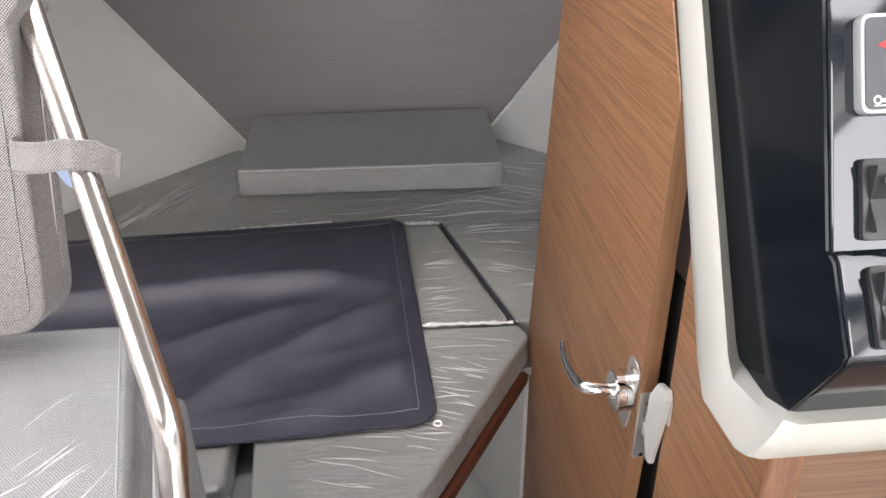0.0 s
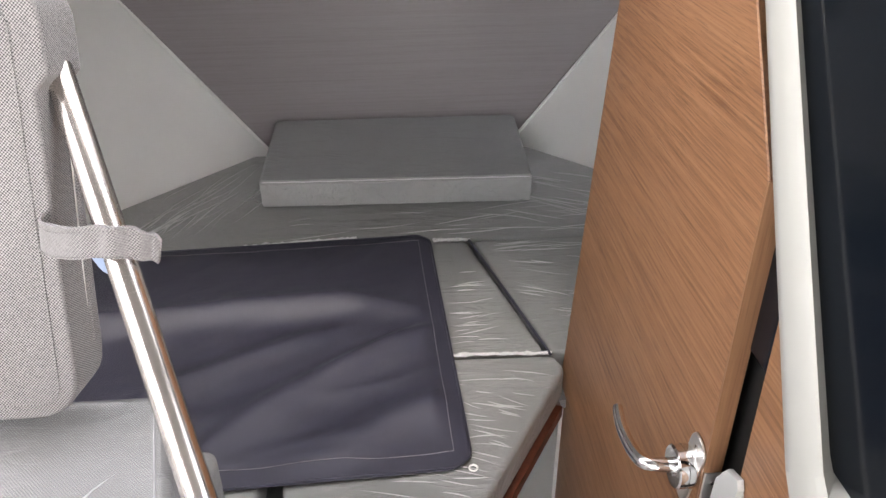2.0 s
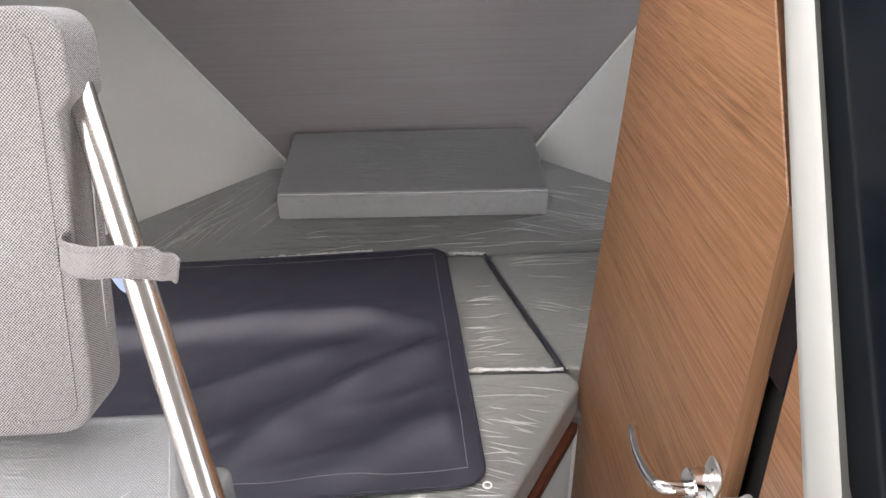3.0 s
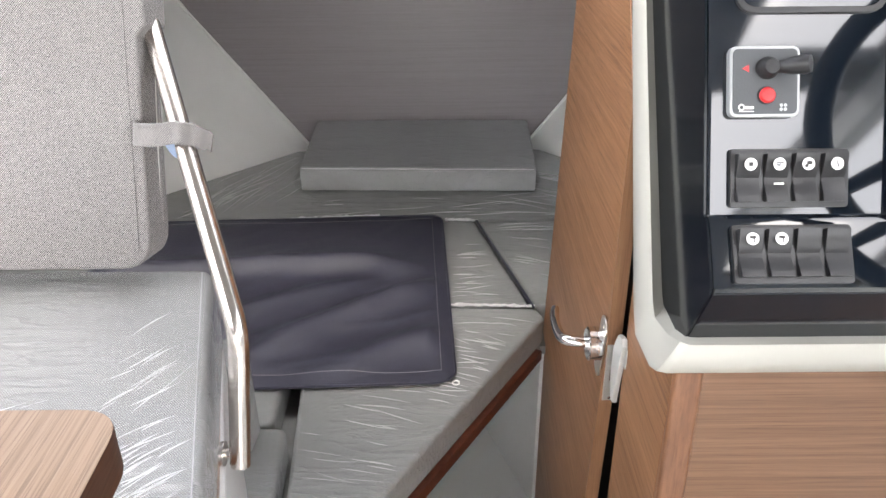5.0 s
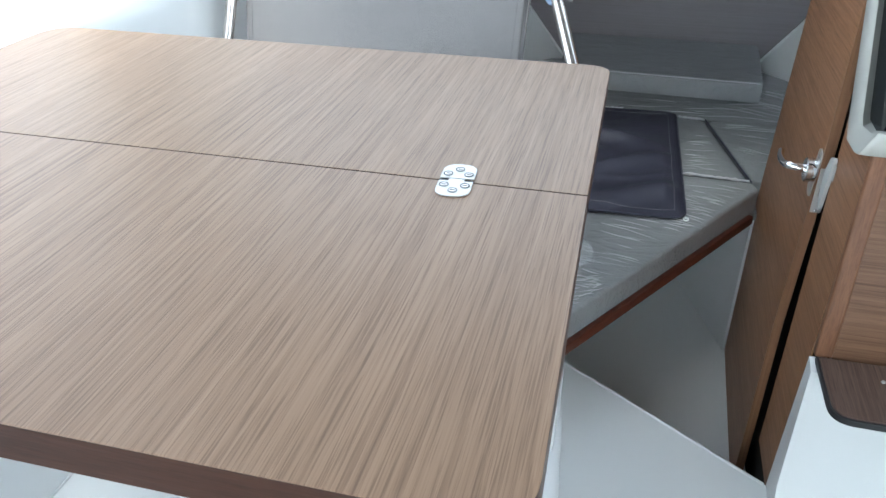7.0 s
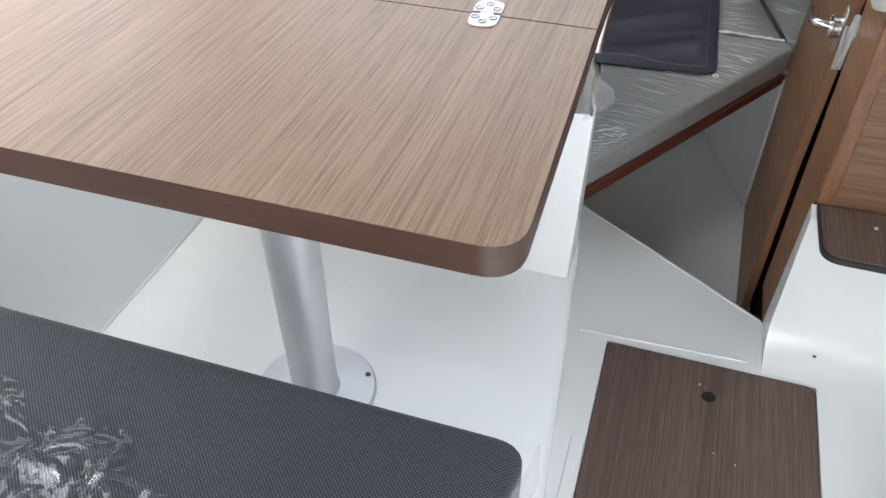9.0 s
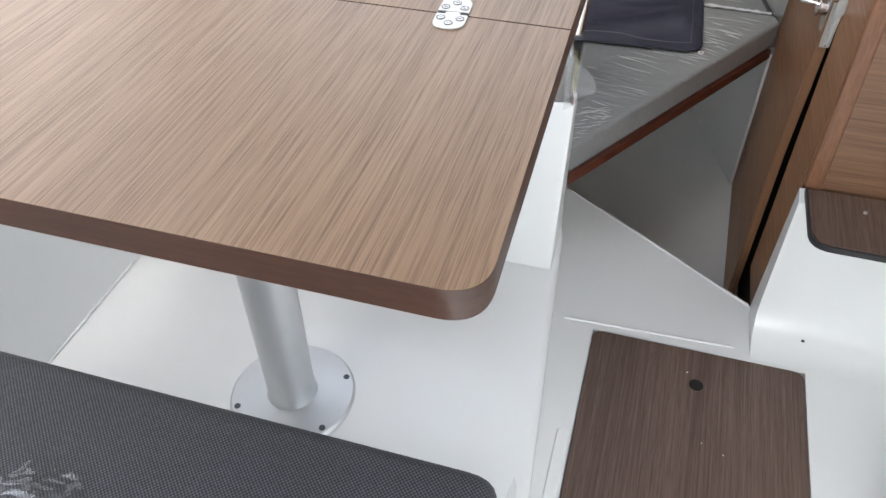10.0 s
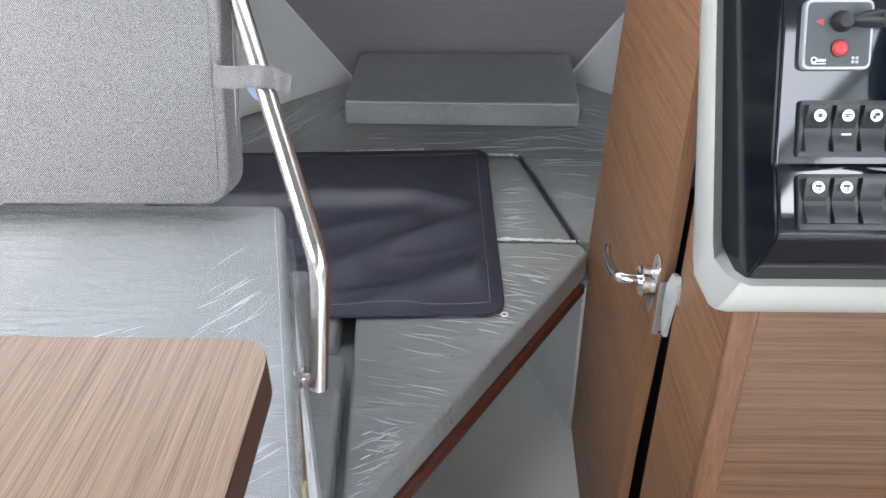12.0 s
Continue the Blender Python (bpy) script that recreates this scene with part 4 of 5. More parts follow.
    tape = quad_sheet([[(-0.1345 + 0.0035 * math.sin(k * 1.3) - 0.226 * 0.06 * k / 9, 0.262 + 0.06 * k / 9, z) for k in range(10)] for z in (0.672, 0.70, 0.735)])
    part("tape", tape, TAPE, th, "yellowed adhesive tape on the wrap")
    grid = []
    for i in range(9):
        f = i / 8
        row = []
        for k in range(40):
            g = k / 39
            base = Vector((SIDE_F.x + (SIDE_B.x - SIDE_F.x) * g + 0.004, 0.262 + 0.54 * g, 0.752 + 0.03 * g - 0.096 * f))
            w = noise.noise_vector(Vector((g * 16, f * 3, 2))) * 0.006
            row.append(base + Vector((0.005 + abs(w.x), w.y, 0)))
        grid.append(row)
    part("side_wrap", quad_sheet(grid), FILM, th, "loose clear plastic over the side")
    return th


seat_cushion()


def spare_block():
    th = holder("bolster_cushion", "small grey bolster cushion in plastic behind the seat", "cushion", (-0.5, 0.9, 0.34))
    pts = rounded([(-0.80, 0.865), (-0.270, 0.865), (-0.262, 0.950), (-0.80, 0.950)], 0.02, 4)
    part("pad", cushion(pts, 0.3455, 0.560, 0.014, 0.003, 20.0), BERTH_FILM, th)
    return th


spare_block()


# ---- folding backrest on its steel hoop ----
LEAN_PAD = Matrix.Translation((0, 0.735, 0.838)) @ Matrix.Rotation(radians(-13.5), 4, "X")


def backrest():
    th = holder("folding_backrest", "grey woven backrest pad strapped to polished steel tubes", "backrest", (-0.63, 0.75, 0.845))
    w0, w1, h = -0.955, -0.304, 0.388
    pts = rounded([(w0, -0.015), (w1 - 0.014, -0.015), (w1 - 0.003, 0.298), (w1 + 0.010, 0.312), (w1 + 0.012, h), (w0, h)], [0.040, 0.046, 0.006, 0.008, 0.034, 0.030], 6)
    # drawn standing: profile in x and z, thickness in y
    stand = LEAN_PAD @ Matrix(((1, 0, 0, 0), (0, 0, 1, 0), (0, 1, 0, 0), (0, 0, 0, 1)))
    part("pad", prism(pts, 0.0, 0.078, 0.020, 5, stand), PAD_CLOTH, th)
    inner = rounded([(w0 + 0.016, 0.001), (w1 - 0.030, 0.001), (w1 - 0.016, h - 0.016), (w0 + 0.016, h - 0.016)], 0.022, 6)
    loop = [stand @ Vector((q.x, q.y, -0.0004)) for q in inner]
    dense = []
    for i, q in enumerate(loop):
        dense += [q.lerp(loop[(i + 1) % len(loop)], k / 4) for k in range(4)]
    part("front_seam", tube(dense, 0.0009, 6, True), PAD_CLOTH, th, "sewn front seam")
    for d in (0.050, 0.060):
        seam = [stand @ Vector((w1 + 0.0004 - 0.014 * (1 - k / 20), 0.042 + 0.243 * k / 20, d)) for k in range(21)]
        part("side_seam", tube(seam, 0.0009, 6), THREAD, th, "pale side stitching")
    welt = [stand @ Vector((w1 + 0.001 - 0.014 * (1 - k / 20), 0.042 + 0.243 * k / 20, 0.055)) for k in range(21)]
    part("side_welt", tube(welt, 0.0028, 8), PAD_CLOTH, th, "raised woven welt")
    # right tube: upright foot, bend, raked upper length
    foot, bend, top = Vector((-0.172, 0.530, 0.652)), Vector((-0.1565, 0.556, 0.836)), Vector((-0.304, 0.853, 1.134))
    path = [foot, foot.lerp(bend, 0.5), foot.lerp(bend, 0.85)] + [foot.lerp(bend, 0.85) * (1 - f) ** 2 + bend * 2 * f * (1 - f) + bend.lerp(top, 0.06) * f * f for f in (0.25, 0.5, 0.75)] + [bend.lerp(top, 0.06), bend.lerp(top, 0.5), top]
    part("steel_tube", tube(path, 0.0132, 20), STAINLESS, th, "bent polished steel tube")
    part("pivot_bolt", tube([foot + Vector((-0.05, 0.006, 0.012)), foot + Vector((0.0, 0.006, 0.012))], 0.007, 14), STAINLESS, th)
    part("pivot_washer", tube([foot + Vector((-0.024, 0.006, 0.012)), foot + Vector((-0.019, 0.006, 0.012))], 0.016, 18), STAINLESS, th)
    lf, lb = Vector((-0.99, 0.64, 0.66)), Vector((-0.981, 0.695, 0.862))
    lt = lb + Vector((0.06, 0.38, 0.93)) * 0.33
    part("steel_tube", tube([lf, lf.lerp(lb, 0.9), lb + (lt - lb) * 0.05, lb.lerp(lt, 0.5), lt], 0.0125, 20), STAINLESS, th, "bent polished steel tube")
    return th


backrest()


def strap(side):
    """Cloth band from the pad's edge round the tube, with its free end turned out."""
    th = holder("backrest_strap", "grey woven strap looped round the steel tube", "strap", (-0.25 if side > 0 else -0.96, 0.70, 1.0), "backrest straps")
    if side > 0:
        line = smooth_path([(-0.322, 0.775, 1.010), (-0.316, 0.756, 1.013), (-0.292, 0.730, 1.019), (-0.258, 0.714, 1.027), (-0.240, 0.709, 1.029), (-0.224, 0.714, 1.024), (-0.214, 0.721, 1.016), (-0.206, 0.724, 1.010)], 6)
    else:
        line = smooth_path([(-0.952, 0.748, 1.002), (-0.958, 0.728, 1.004), (-0.963, 0.706, 1.006), (-0.975, 0.694, 1.006), (-0.990, 0.700, 1.006), (-1.000, 0.715, 1.008)], 6)
    n = len(line) - 1
    wid = 0.0150
    grid = []
    for r in range(5):
        f = r / 4 * 2 - 1
        grid.append([q + Vector((0.003 * f, 0.002 * math.sin(i * 0.7), f * wid * (1 - 0.25 * (i / n) ** 4))) for i, q in enumerate(line)])
    part("band", thick_sheet(grid, Vector((0.001, 0.0035, 0))), STRAP_CLOTH, th)
    for f in (-0.8, 0.8):
        part("stitching", tube([q + Vector((0.003 * f, -0.0034, f * wid)) for q in line[:int(n * 0.8)]], 0.0006, 5), STRAP_CLOTH, th)
    if side > 0:
        lining = smooth_path([(-0.276, 0.738, 1.012), (-0.256, 0.718, 1.007), (-0.240, 0.715, 1.010), (-0.228, 0.724, 1.016)], 5)
        g2 = [[q + Vector((0, 0.004, f * (1.0 if f > 0 else math.sin(0.15 + 2.8 * i / (len(lining) - 1))))) for i, q in enumerate(lining)] for f in (-0.015, 0.0, 0.010)]
        part("lining", thick_sheet(g2, Vector((0, 0.003, 0))), STRAP_LINING, th, "pale blue strap lining")
    return th


strap(1)
strap(-1)


# ---- dinette table ----
def dinette_table():
    th = holder("dinette_table", "brown veneered folding dinette table on an aluminium pillar", "table", (-0.52, -0.22, 0.30))
    x0, y0, y1, yj, zt, t = -0.952, -0.6225, 0.1440, -0.241, 1.058, 0.031
    xf, xj, xa = -0.0990, -0.0930, -0.0845
    fwd = rounded([(x0, yj + 0.0006), (xj, yj + 0.0006), (xf, y1), (x0, y1)], [0, 0, 0.030, 0.05], 8)
    aft = rounded([(x0, y0), (xa, y0), (xj, yj - 0.0006), (x0, yj - 0.0006)], [0.05, 0.036, 0, 0], 8)
    for name, pts in (("forward_leaf", fwd), ("aft_leaf", aft)):
        leaf = part(name, prism(pts, zt - t, zt, 0.0016, 2), TABLE_WOOD, th, "hinged veneered leaf, its darker edge band partly painted shade")
        leaf.data.materials.append(EDGE_WOOD_SHADED)
        for f in leaf.data.polygons:
            f.material_index = 0 if f.normal.z > 0.5 else 1
    for hx in (-0.2165, -0.836):
        o = Matrix.Translation((hx, yj, zt + 0.0004)) @ Matrix.Rotation(radians(3.5), 4, "Z")
        hinge = None
        for s in (1, -1):
            ya, yb = sorted((s * 0.0028, s * 0.0345))
            pts = rounded([(-0.0165, ya), (0.0165, ya), (0.0165, yb), (-0.0165, yb)], [0.001, 0.001, 0.0162, 0.0162] if s > 0 else [0.0162, 0.0162, 0.001, 0.001], 8)
            hinge = part("hinge_leaf", prism(pts, 0.0, 0.0014, 0.0004, 1, o), NICKEL, th, "rounded silver flap hinge")
            for dx, dy in ((-0.010, 0.012), (0.010, 0.012), (0.0, 0.0225)):
                c = o @ Vector((dx, s * dy, 0.0014))
                part("screw", turned([(0, 0), (0.0037, 0), (0.0034, 0.0004), (0.0022, 0.0005), (0, 0.0002)], Matrix.Translation(c), 14), STAINLESS, hinge)
                part("screw_ring", tube([c + Vector((0.0042 * math.cos(g * 0.3927), 0.0042 * math.sin(g * 0.3927), 0.0002)) for g in range(16)], 0.0006, 5, True), PANEL_GREY, hinge)
                part("screw_slot", box(c.x - 0.0022, c.x + 0.0022, c.y - 0.0005, c.y + 0.0005, c.z + 0.0004, c.z + 0.0007, 0, 1), DARK_INK, hinge)
        part("hinge_bridge", box(hx - 0.0075, hx + 0.0075, yj - 0.0035, yj + 0.0035, zt + 0.0004, zt + 0.0014), NICKEL, th)
        for dx in (-0.0125, 0.0125):
            part("hinge_gap", box(hx + dx - 0.004, hx + dx + 0.004, yj - 0.0024, yj + 0.0024, zt + 0.0003, zt + 0.0006), DARK_INK, th)
    cx, cy = -0.510, -0.249
    o = Matrix.Translation((cx, cy, 0.300))
    part("pillar", turned([(0.046, 0.010), (0.042, 0.02), (0.041, 0.03), (0.043, 0.45), (0.046, 0.726)], o, 40), ALUMINIUM, th, "tapered satin aluminium pillar")
    part("top_bracket", box(cx - 0.10, cx + 0.10, cy - 0.10, cy + 0.10, 1.018, 1.0268, 0.003, 1), ALUMINIUM, th)
    base = part("base_plate", turned([(0.109, 0.0), (0.110, 0.003), (0.106, 0.009), (0.060, 0.013), (0.046, 0.014)], o, 56), ALUMINIUM, th, "round satin aluminium base plate")
    for a in (radians(35), radians(145), radians(215), radians(325)):
        c = Matrix.Translation((cx + 0.097 * math.cos(a), cy + 0.097 * math.sin(a), 0.3095))
        part("base_screw", turned([(0, 0), (0.0058, 0), (0.005, 0.0016), (0.0025, 0.0018), (0, 0.0008)], c, 14), PANEL_GREY, base)
    return th


dinette_table()


# ---- aft dinette seat ----
def aft_seat():
    th = holder("dinette_bench", "white moulded base of the aft dinette seat", "seat base", (-0.5, -1.0, 0.3))
    part("shell", box(-0.97, -0.12, -1.60, -0.68, 0.298, 0.70, 0.01, 2), GELCOAT, th)
    c = holder("bench_cushion", "dark woven seat cushion with shiny plastic wrap", "cushion", (-0.5, -1.0, 0.70))
    pts = rounded([(-0.96, -1.30), (-0.115, -1.30), (-0.092, -0.80), (-0.062, -0.598), (-0.96, -0.598)], [0.02, 0.02, 0.05, 0.032, 0.02], 6)
    part("pad", cushion(pts, 0.702, 0.806, 0.020, 0.006, 30.0, 0.025), DARK_FILM, c)
    line = [(-0.95 + 0.85 * k / 40, -0.608, 0.8045) for k in range(41)] + [(-0.078 - 0.024 * k / 8, -0.63 - 0.16 * k / 8, 0.8045) for k in range(9)]
    part("top_seam", tube(line, 0.0010, 6), DARK_INK, c, "stitched edge seam")
    grid = []
    for i in range(9):
        f = i / 8
        grid.append([Vector((-0.058 - 0.0028 * k + 0.007 * math.sin(f * 3.1), -0.595 - 0.019 * k, 0.809 - 0.10 * f)) + noise.noise_vector(Vector((k * 0.7, f * 3, 9))) * 0.005 for k in range(11)])
    part("side_wrap", quad_sheet(grid), FILM, c, "loose clear plastic over the side")
    grid = []
    for i in range(200):
        row = []
        for k in range(110):
            y = -0.606 - 0.49 * k / 109
            x = -0.95 + (0.872 + 0.14 * (y + 0.606)) * i / 199
            warp = noise.noise_vector(Vector((x * 7, y * 7, 1.0))) * 0.05
            u, v = x + warp.x, y + warp.y
            ridge = 1 - 2.2 * abs(noise.noise(Vector((u * 22 + v * 8, v * 11 - u * 3, 2.0))))
            small = 1 - 2.2 * abs(noise.noise(Vector((u * 55 - v * 18, v * 34, 5.0))))
            reach = (-y - 0.675 - 0.24 * max(0, x + 0.62) + 0.06 * noise.noise(Vector((x * 14, y * 6, 8.0)))) / 0.08
            row.append((x, y, 0.8066 + max(0.0, min(1.0, reach)) * (0.006 + 0.0065 * ridge + 0.0040 * small)))
        grid.append(row)
    wrap = bmesh.new()
    cells = [[wrap.verts.new(q) for q in row] for row in grid]
    for p, q in zip(cells, cells[1:]):
        for k in range(109):
            if min(p[k].co.z, p[k + 1].co.z, q[k].co.z, q[k + 1].co.z) > 0.8078:
                wrap.faces.new((p[k], q[k], q[k + 1], p[k + 1]))
    bmesh.ops.delete(wrap, geom=[v for v in wrap.verts if not v.link_faces], context="VERTS")
    part("crumpled_wrap", wrap, WRAP, c, "crumpled shiny clear plastic")
    return th


aft_seat()


# ---- helm: dash, switches, wheel, seat ----
X0, X1 = 0.338, 1.24


def dash():
    th = holder("dash", "glossy black helm dash in an off-white surround", "dash", (0.8, 0.5, 0.83))
    prof = [(0.486, 0.860), (0.484, 0.866), (0.436, 0.950), (0.434, 0.962), (0.473, 1.014), (0.484, 1.018), (0.560, 1.181), (0.68, 1.42), (0.95, 1.42), (0.95, 0.860)]
    part("console", along_x(prof, X0 + 0.012, X1, 0.004, 2), BLACK_GLOSS, th, "glossy black stepped console")
    # surround: lower bar, turned forward at the corner, then a raked upright
    outer = [(X1, 0.4750, 0.8310), (0.332, 0.4750, 0.8310), (0.322, 0.4810, 0.8300), (0.318, 0.494, 0.8270), (0.317, 0.560, 0.825), (0.318, 0.585, 0.850), (0.352, 1.190, 1.75)]
    inner = [(X1, 0.4660, 0.8740), (0.350, 0.4660, 0.8740), (0.340, 0.4720, 0.8750), (0.338, 0.505, 0.861), (0.333, 0.545, 0.858), (0.332, 0.558, 0.872), (0.3465, 1.137, 1.75)]
    bm = bmesh.new()
    rings = []
    for o, i in zip(outer, inner):
        o, i = Vector(o), Vector(i)
        back = Vector((0.024, 0.030, 0.0))
        out = Vector((-0.0035, -0.0055, -0.001))
        rings.append([bm.verts.new(q) for q in (o + back, o + out * 0.2, o.lerp(i, 0.2) + out, o.lerp(i, 0.5) + out * 1.3, o.lerp(i, 0.8) + out, i + out * 0.2, i + back)])
    for a, b in zip(rings, rings[1:]):
        for k in range(7):
            bm.faces.new((a[k], a[(k + 1) % 7], b[(k + 1) % 7], b[k]))
    bm.faces.new(rings[0])
    bm.faces.new(rings[-1][::-1])
    part("surround", bm, OFFWHITE, th, "off-white moulded surround")
    skin = [(0.49, 0.862), (0.484, 0.868), (0.437, 0.950), (0.435, 0.962), (0.474, 1.014), (0.485, 1.018), (0.561, 1.181), (0.681, 1.42), (1.115, 1.75), (1.26, 1.75), (1.0, 0.862)]
    part("side_skin", along_x(skin, 0.3474, 0.3498), BLACK_SIDE, th, "black side of the dash, dulled in place of dark reflections")
    # raised middle part round the wheel
    prof2 = [(0.478, 0.965), (0.424, 0.968), (0.466, 1.024), (0.548, 1.19), (0.60, 1.30), (0.64, 1.30)]
    part("wheel_console", along_x(prof2, 0.532, 1.1, 0.006, 2), BLACK_GLOSS, th)
    slope = face_matrix(0.560, 1.181, 0.68, 1.42, 0.376)
    rim = rounded([(0.0, 0.017), (0.150, 0.017), (0.150, 0.125), (0.0, 0.125)], 0.022, 6)
    glass = rounded([(0.006, 0.023), (0.144, 0.023), (0.144, 0.119), (0.006, 0.119)], 0.017, 6)
    screen = part("display_bezel", prism(rim, -0.004, 0.004, 0.0015, 2, slope), BLACK_SATIN, th, "black bezel of a dark display")
    part("display_glass", prism(glass, 0.004, 0.0046, 0.0, 1, slope), BLACK_GLOSS, screen, "dark switched-off glass")
    return th



def face_matrix(y, z, y2, z2, x):
    """A plane on the dash: x to the right, local y up its slope, local z out of it."""
    up = Vector((0, y2 - y, z2 - z)).normalized()
    right = Vector((1, 0, 0))
    out = right.cross(up)
    m = Matrix((right, up, out)).transposed().to_4x4()
    return Matrix.Translation((x, y, z)) @ m


dash()
UPPER = face_matrix(0.484, 1.018, 0.560, 1.181, 0.371)
LOWER = face_matrix(0.434, 0.962, 0.473, 1.014, 0.369)


def glyph(kind, m, parent):
    """The small sign on a rocker, as plain bars on its round field."""
    part("sign_field", turned([(0, 0), (0.0062, 0), (0.0062, 0.0004), (0, 0.0005)], m, 20), WHITE_INK, parent)
    marks = {"lamp": [(0, 0, 0.004, 0.004), (0.0, 0.0038, 0.0008, 0.0016), (0.0, -0.0038, 0.0008, 0.0016), (0.0038, 0, 0.0016, 0.0008), (-0.0038, 0, 0.0016, 0.0008)],
             "horn": [(0, 0.001, 0.007, 0.0012), (-0.001, -0.001, 0.004, 0.0016)],
             "pump": [(0.0008, 0.001, 0.005, 0.0034), (-0.002, -0.002, 0.003, 0.003)],
             "spark": [(0, 0.0012, 0.001, 0.004), (0.0006, -0.002, 0.001, 0.003)],
             "wiper": [(0, 0.0014, 0.0062, 0.0026), (0.001, -0.0018, 0.001, 0.004)]}[kind]
    for cx, cy, w, h in marks:
        part("sign", box(cx - w / 2, cx + w / 2, cy - h / 2, cy + h / 2, 0.0004, 0.0008, 0, 1, m), DARK_INK, parent)


def switch_panel(base, x, y, tags, label):
    th = holder("switch_panel", label, "switch panel", tuple(base @ Vector((x, y, 0))), "helm switch panels")
    w, h = 0.117, 0.058
    o = base @ Matrix.Translation((x, y, 0.0))
    ring = rounded([(0, 0), (w, 0), (w, h), (0, h)], 0.004, 4)
    part("bezel", prism(ring, 0.0, 0.006, 0.0015, 2, o), BLACK_SATIN, th, "black switch bezel")
    for i, tag in enumerate(tags):
        cx = 0.0165 + i * 0.0281
        prof = []
        for k in range(13):
            f = k / 12
            prof.append((0.006 + 0.047 * f, 0.0105 + 0.0035 * math.cos((f * 2 - 1) * math.pi) * -1 + (0.002 if f > 0.5 else 0.0)))
        prof += [(0.053, 0.004), (0.006, 0.004)]
        m = o @ Matrix.Translation((cx - 0.0118, 0, 0)) @ Matrix(((0, 0, 1, 0), (1, 0, 0, 0), (0, 1, 0, 0), (0, 0, 0, 1)))
        rk = part("rocker", prism(prof, 0.0, 0.0236, 0.0012, 2, m), BLACK_SATIN, th, "black rocker switch")
        if tag:
            glyph(tag, o @ Matrix.Translation((cx, 0.0425, 0.0158)), rk)
        if tag == "horn":
            part("indicator", box(cx - 0.005, cx + 0.005, 0.0225, 0.0245, 0.0138, 0.0150, 0.0004, 1, o), WHITE_INK, rk)
    return th


switch_panel(UPPER, 0.0, 0.0065, ("lamp", "horn", "pump", "spark"), "black panel of four rocker switches with white round signs")
switch_panel(LOWER, 0.0, 0.004, ("wiper", "wiper", "", ""), "black panel of four rockers, two with white signs")


def windlass_control():
    o = UPPER @ Matrix.Translation((-0.003, 0.095, 0.0))
    th = holder("windlass_control", "grey square control with a black joystick and red button", "control panel", tuple(o.translation))
    s = 0.069
    sq = rounded([(0, 0), (s, 0), (s, s), (0, s)], 0.008, 6)
    part("rim", prism(sq, 0.0, 0.010, 0.002, 2, o), SILVER_RIM, th, "silver rim")
    sq2 = rounded([(0.003, 0.003), (s - 0.003, 0.003), (s - 0.003, s - 0.003), (0.003, s - 0.003)], 0.006, 6)
    part("plate", prism(sq2, 0.010, 0.0108, 0.0, 1, o), PANEL_GREY, th, "dark grey face plate")
    b = o @ Matrix.Translation((0.036, 0.021, 0.0108))
    part("red_button", turned([(0, 0), (0.0078, 0), (0.0078, 0.003), (0.006, 0.005), (0, 0.0055)], b, 24), RED, th, "round red button")
    part("button_collar", tube([b @ Vector((0.0083 * math.cos(a * 0.2618), 0.0083 * math.sin(a * 0.2618), 0.0006)) for a in range(24)], 0.0009, 6, True), BLACK_SATIN, th)
    j = o @ Matrix.Translation((0.036, 0.047, 0.0108))
    part("boot", turned([(0, 0), (0.0105, 0), (0.0108, 0.004), (0.009, 0.008), (0.0085, 0.011), (0.007, 0.014), (0, 0.015)], j, 24), RUBBER, th, "ribbed rubber boot")
    lean = j @ Matrix.Rotation(radians(52), 4, "Y")
    part("joystick", turned([(0, 0.006), (0.0055, 0.006), (0.006, 0.014), (0.0085, 0.024), (0.0095, 0.034), (0.0085, 0.040), (0, 0.042)], lean, 24), BLACK_SATIN, th, "black joystick leaning aside")
    tri = [(0.0115, 0.047), (0.0185, 0.0435), (0.0185, 0.0505)]
    part("arrow", prism([Vector(q) for q in tri], 0.0108, 0.0112, 0, 1, o), RED, th, "red arrow")
    # maker's mark and a small emblem as plain shapes
    part("mark_disc", tube([o @ Vector((0.0115 + 0.0026 * math.cos(a * 0.524), 0.0095 + 0.0026 * math.sin(a * 0.524), 0.0111)) for a in range(12)], 0.0007, 6, True), WHITE_INK, th)
    part("mark_bar", box(0.0150, 0.0235, 0.0078, 0.0104, 0.0108, 0.0112, 0, 1, o), WHITE_INK, th)
    part("mark_line", box(0.0090, 0.0235, 0.0052, 0.0060, 0.0108, 0.0112, 0, 1, o), WHITE_INK, th)
    for dx, dy in ((0, 0), (0.004, 0), (0, 0.004), (0.004, 0.004)):
        part("emblem_dot", turned([(0, 0), (0.0017, 0), (0.0017, 0.0003), (0, 0.0004)], o @ Matrix.Translation((0.0505 + dx, 0.0075 + dy, 0.0108)), 10), SILVER_RIM, th)
    return th


windlass_control()


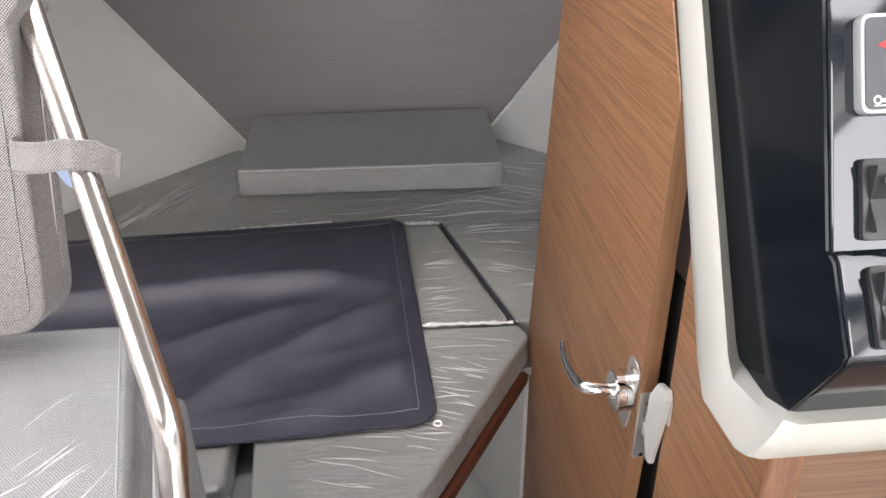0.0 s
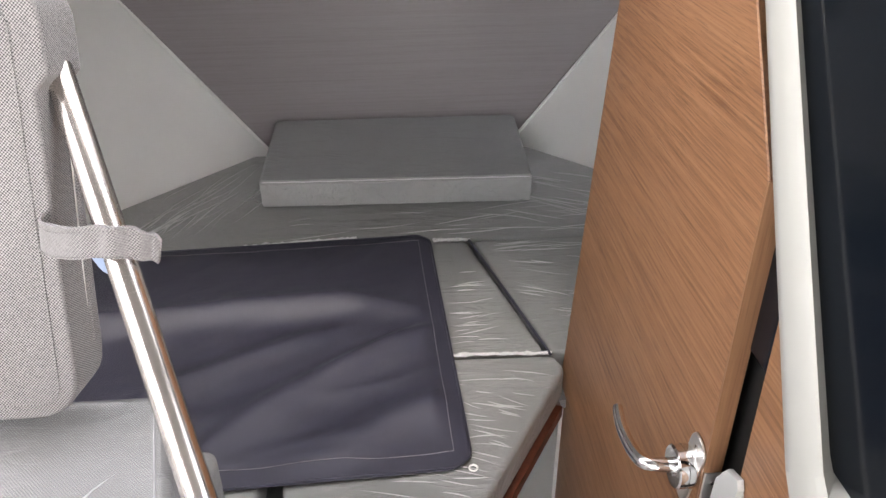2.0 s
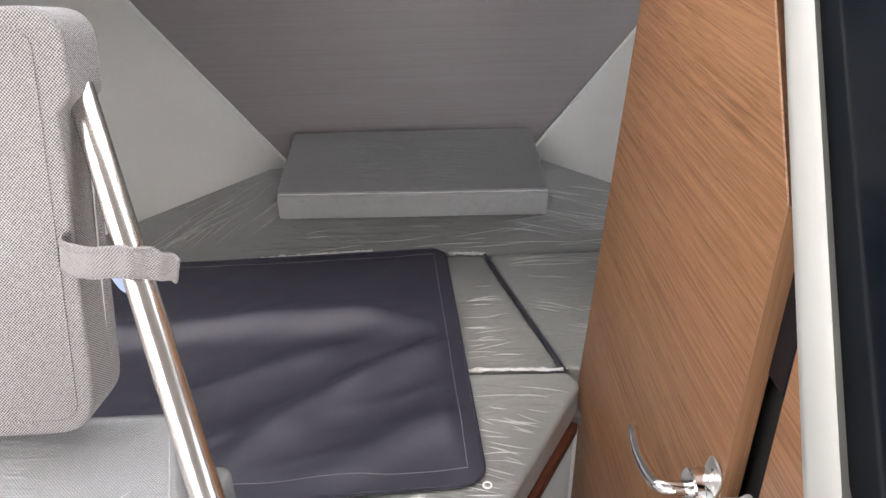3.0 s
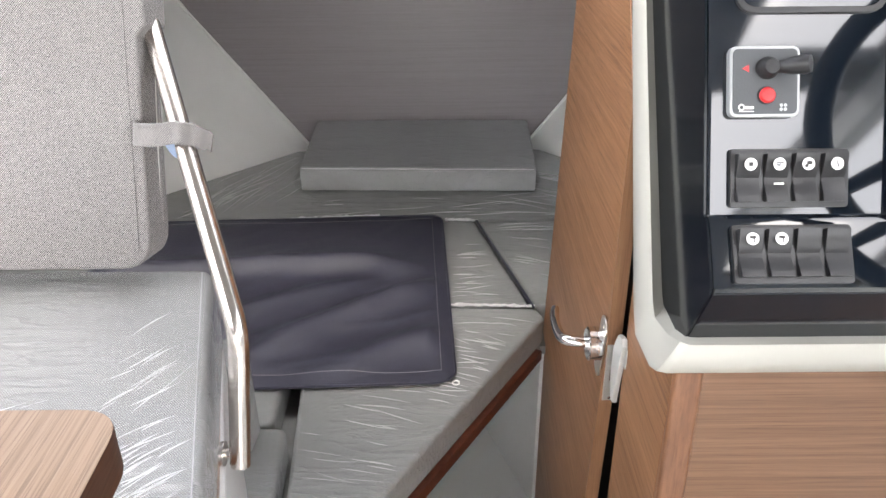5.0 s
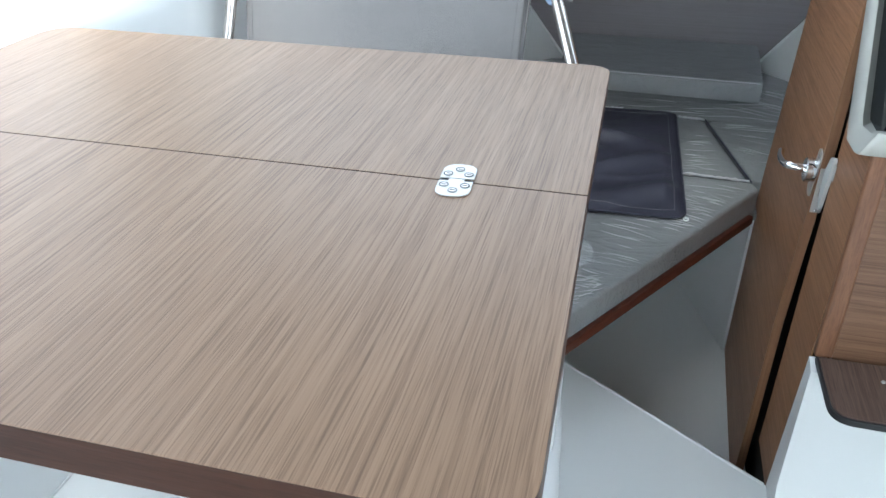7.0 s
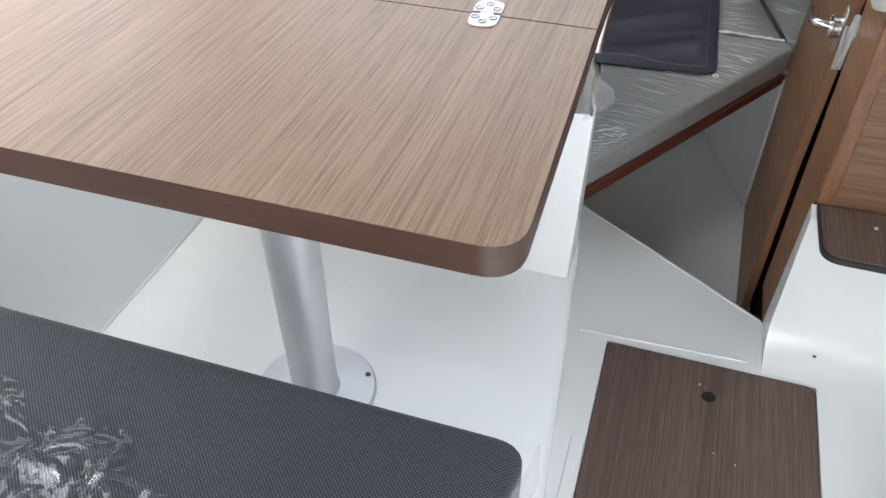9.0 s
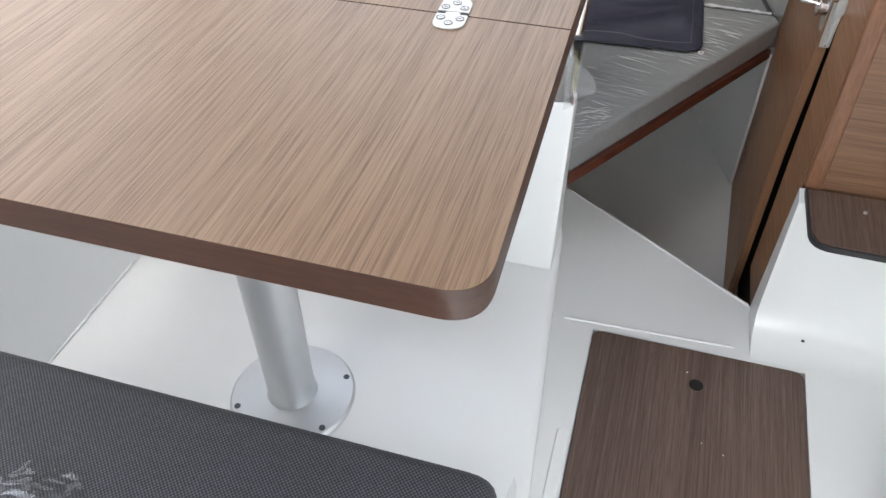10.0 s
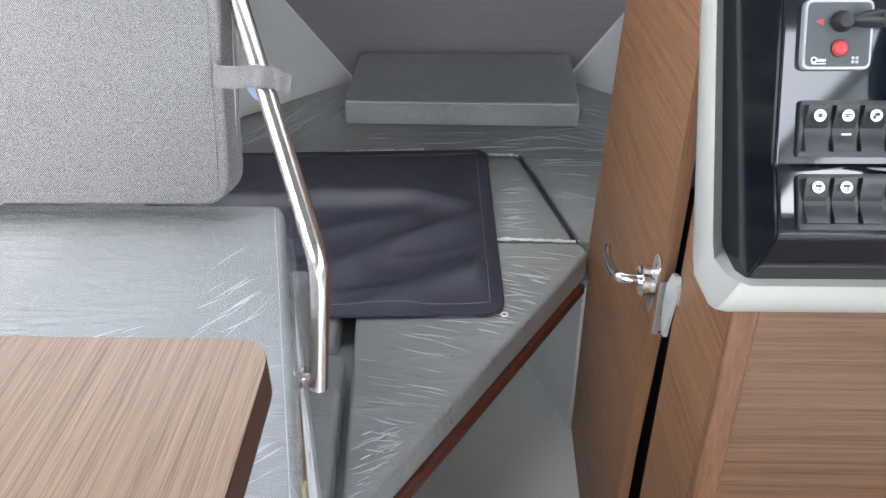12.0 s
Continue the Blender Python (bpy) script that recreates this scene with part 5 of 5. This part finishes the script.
def steering_wheel():
    c = Vector((0.684, 0.415, 1.165))
    th = holder("steering_wheel", "black padded steering wheel on the dash", "steering wheel", tuple(c))
    o = Matrix.Translation(c) @ Matrix.Rotation(radians(62), 4, "X")
    R = 0.165
    rim = [o @ Vector((R * math.cos(a * math.pi / 24), R * math.sin(a * math.pi / 24), 0.0)) for a in range(48)]
    part("rim", tube(rim, 0.0155, 14, True), BLACK_SATIN, th, "thick black rim")
    for a in (90, 210, 330):
        d = Vector((math.cos(radians(a)), math.sin(radians(a)), 0))
        part("spoke", tube([o @ (d * 0.03 + Vector((0, 0, -0.02))), o @ (d * 0.10 + Vector((0, 0, -0.012))), o @ (d * R)], [0.014, 0.011, 0.008], 10), BLACK_SATIN, th)
    part("hub", turned([(0, -0.10), (0.028, -0.10), (0.030, -0.03), (0.045, -0.022), (0.042, -0.004), (0, 0.0)], o, 28), BLACK_SATIN, th)
    return th


steering_wheel()


def helm_seat():
    th = holder("helm_seat", "grey helm seat with white stitching and a flip-up bolster", "seat", (0.68, -0.05, 0.0))
    side = Matrix(((0, 0, 1, 0), (1, 0, 0, 0), (0, 1, 0, 0), (0, 0, 0, 1)))
    roll = rounded([(-0.10, 0.882), (0.076, 0.880), (0.098, 0.912), (0.078, 0.964), (-0.10, 0.980)], [0.01, 0.03, 0.035, 0.045, 0.01], 6)
    part("bolster", prism(roll, 0.368, 0.98, 0.036, 6, side), HELM_MESH, th, "rolled bolster in perforated grey cloth")
    low = rounded([(-0.50, 0.70), (0.026, 0.70), (0.068, 0.802), (0.066, 0.878), (-0.50, 0.878)], [0.02, 0.012, 0.020, 0.026, 0.02], 6)
    part("seat_cushion", prism(low, 0.366, 0.99, 0.010, 4, side), HELM_CLOTH, th, "smooth blue-grey seat cushion")
    # white stitches along the cushion's side, and piping round its top edge
    line = rounded([(-0.30, 0.704), (0.024, 0.704), (0.0635, 0.802), (0.0615, 0.870), (-0.30, 0.870)], [0, 0.012, 0.018, 0.024, 0], 6)
    for a, b, name in ((0, len(line) // 2 - 2, "lower_stitching"), (len(line) // 2 - 1, len(line) - 1, "upper_stitching")):
        dashes = []
        for p, q in zip(line[a:b], line[a + 1:b + 1]):
            n = max(1, int((q - p).length / 0.0065))
            for k in range(n):
                u, w = p.lerp(q, (k + 0.1) / n), p.lerp(q, (k + 0.82) / n)
                dashes.append(tube([(0.3664, u.x, u.y), (0.3658, (u.x + w.x) / 2, (u.y + w.y) / 2), (0.3664, w.x, w.y)], 0.0011, 5))
        part(name, join(*dashes), WHITE_INK, th, "white stitching")
    for dx, dz, material in ((0.012, 0.8795, DARK_INK), (0.020, 0.8795, WHITE_INK)):
        edge = smooth_path([(0.366 + dx, -0.30, dz), (0.366 + dx, -0.05, dz), (0.366 + dx, 0.034, dz - 0.0005), (0.366 + dx, 0.058, dz - 0.008), (0.366 + dx, 0.0675, dz - 0.030)], 6)
        part("top_piping", tube(edge, 0.0011, 6), material, th)
    for dx, material in ((0.050, DARK_INK), (0.064, WHITE_INK)):
        arc = smooth_path([(0.372 + dx, -0.09, 0.9800), (0.372 + dx, -0.01, 0.9730), (0.372 + dx, 0.048, 0.9665), (0.374 + dx, 0.074, 0.956), (0.376 + dx, 0.088, 0.936)], 6)
        part("bolster_seam", tube(arc, 0.0012, 6), material, th)
    knob = Matrix.Translation((0.3665, -0.042, 0.716)) @ Matrix.Rotation(radians(-90), 4, "Y")
    part("pivot_knob", turned([(0, 0), (0.017, 0), (0.017, 0.004), (0.014, 0.008), (0, 0.010)], knob, 28), BLACK_SATIN, th, "round dark pivot knob")
    part("pedestal", turned([(0.10, 0.0), (0.10, 0.012), (0.045, 0.02), (0.04, 0.68), (0.12, 0.70)], Matrix.Translation((0.72, -0.22, 0.002)), 28), ALUMINIUM, th)
    return th


helm_seat()
structure("helm_step", prism(rounded([(0.565, -0.9), (1.24, -0.9), (1.24, 0.10), (0.60, 0.10)], [0, 0, 0, 0.06], 8), 0.0, 0.14, 0.01, 3), GELCOAT, "white moulded helm step", "step")
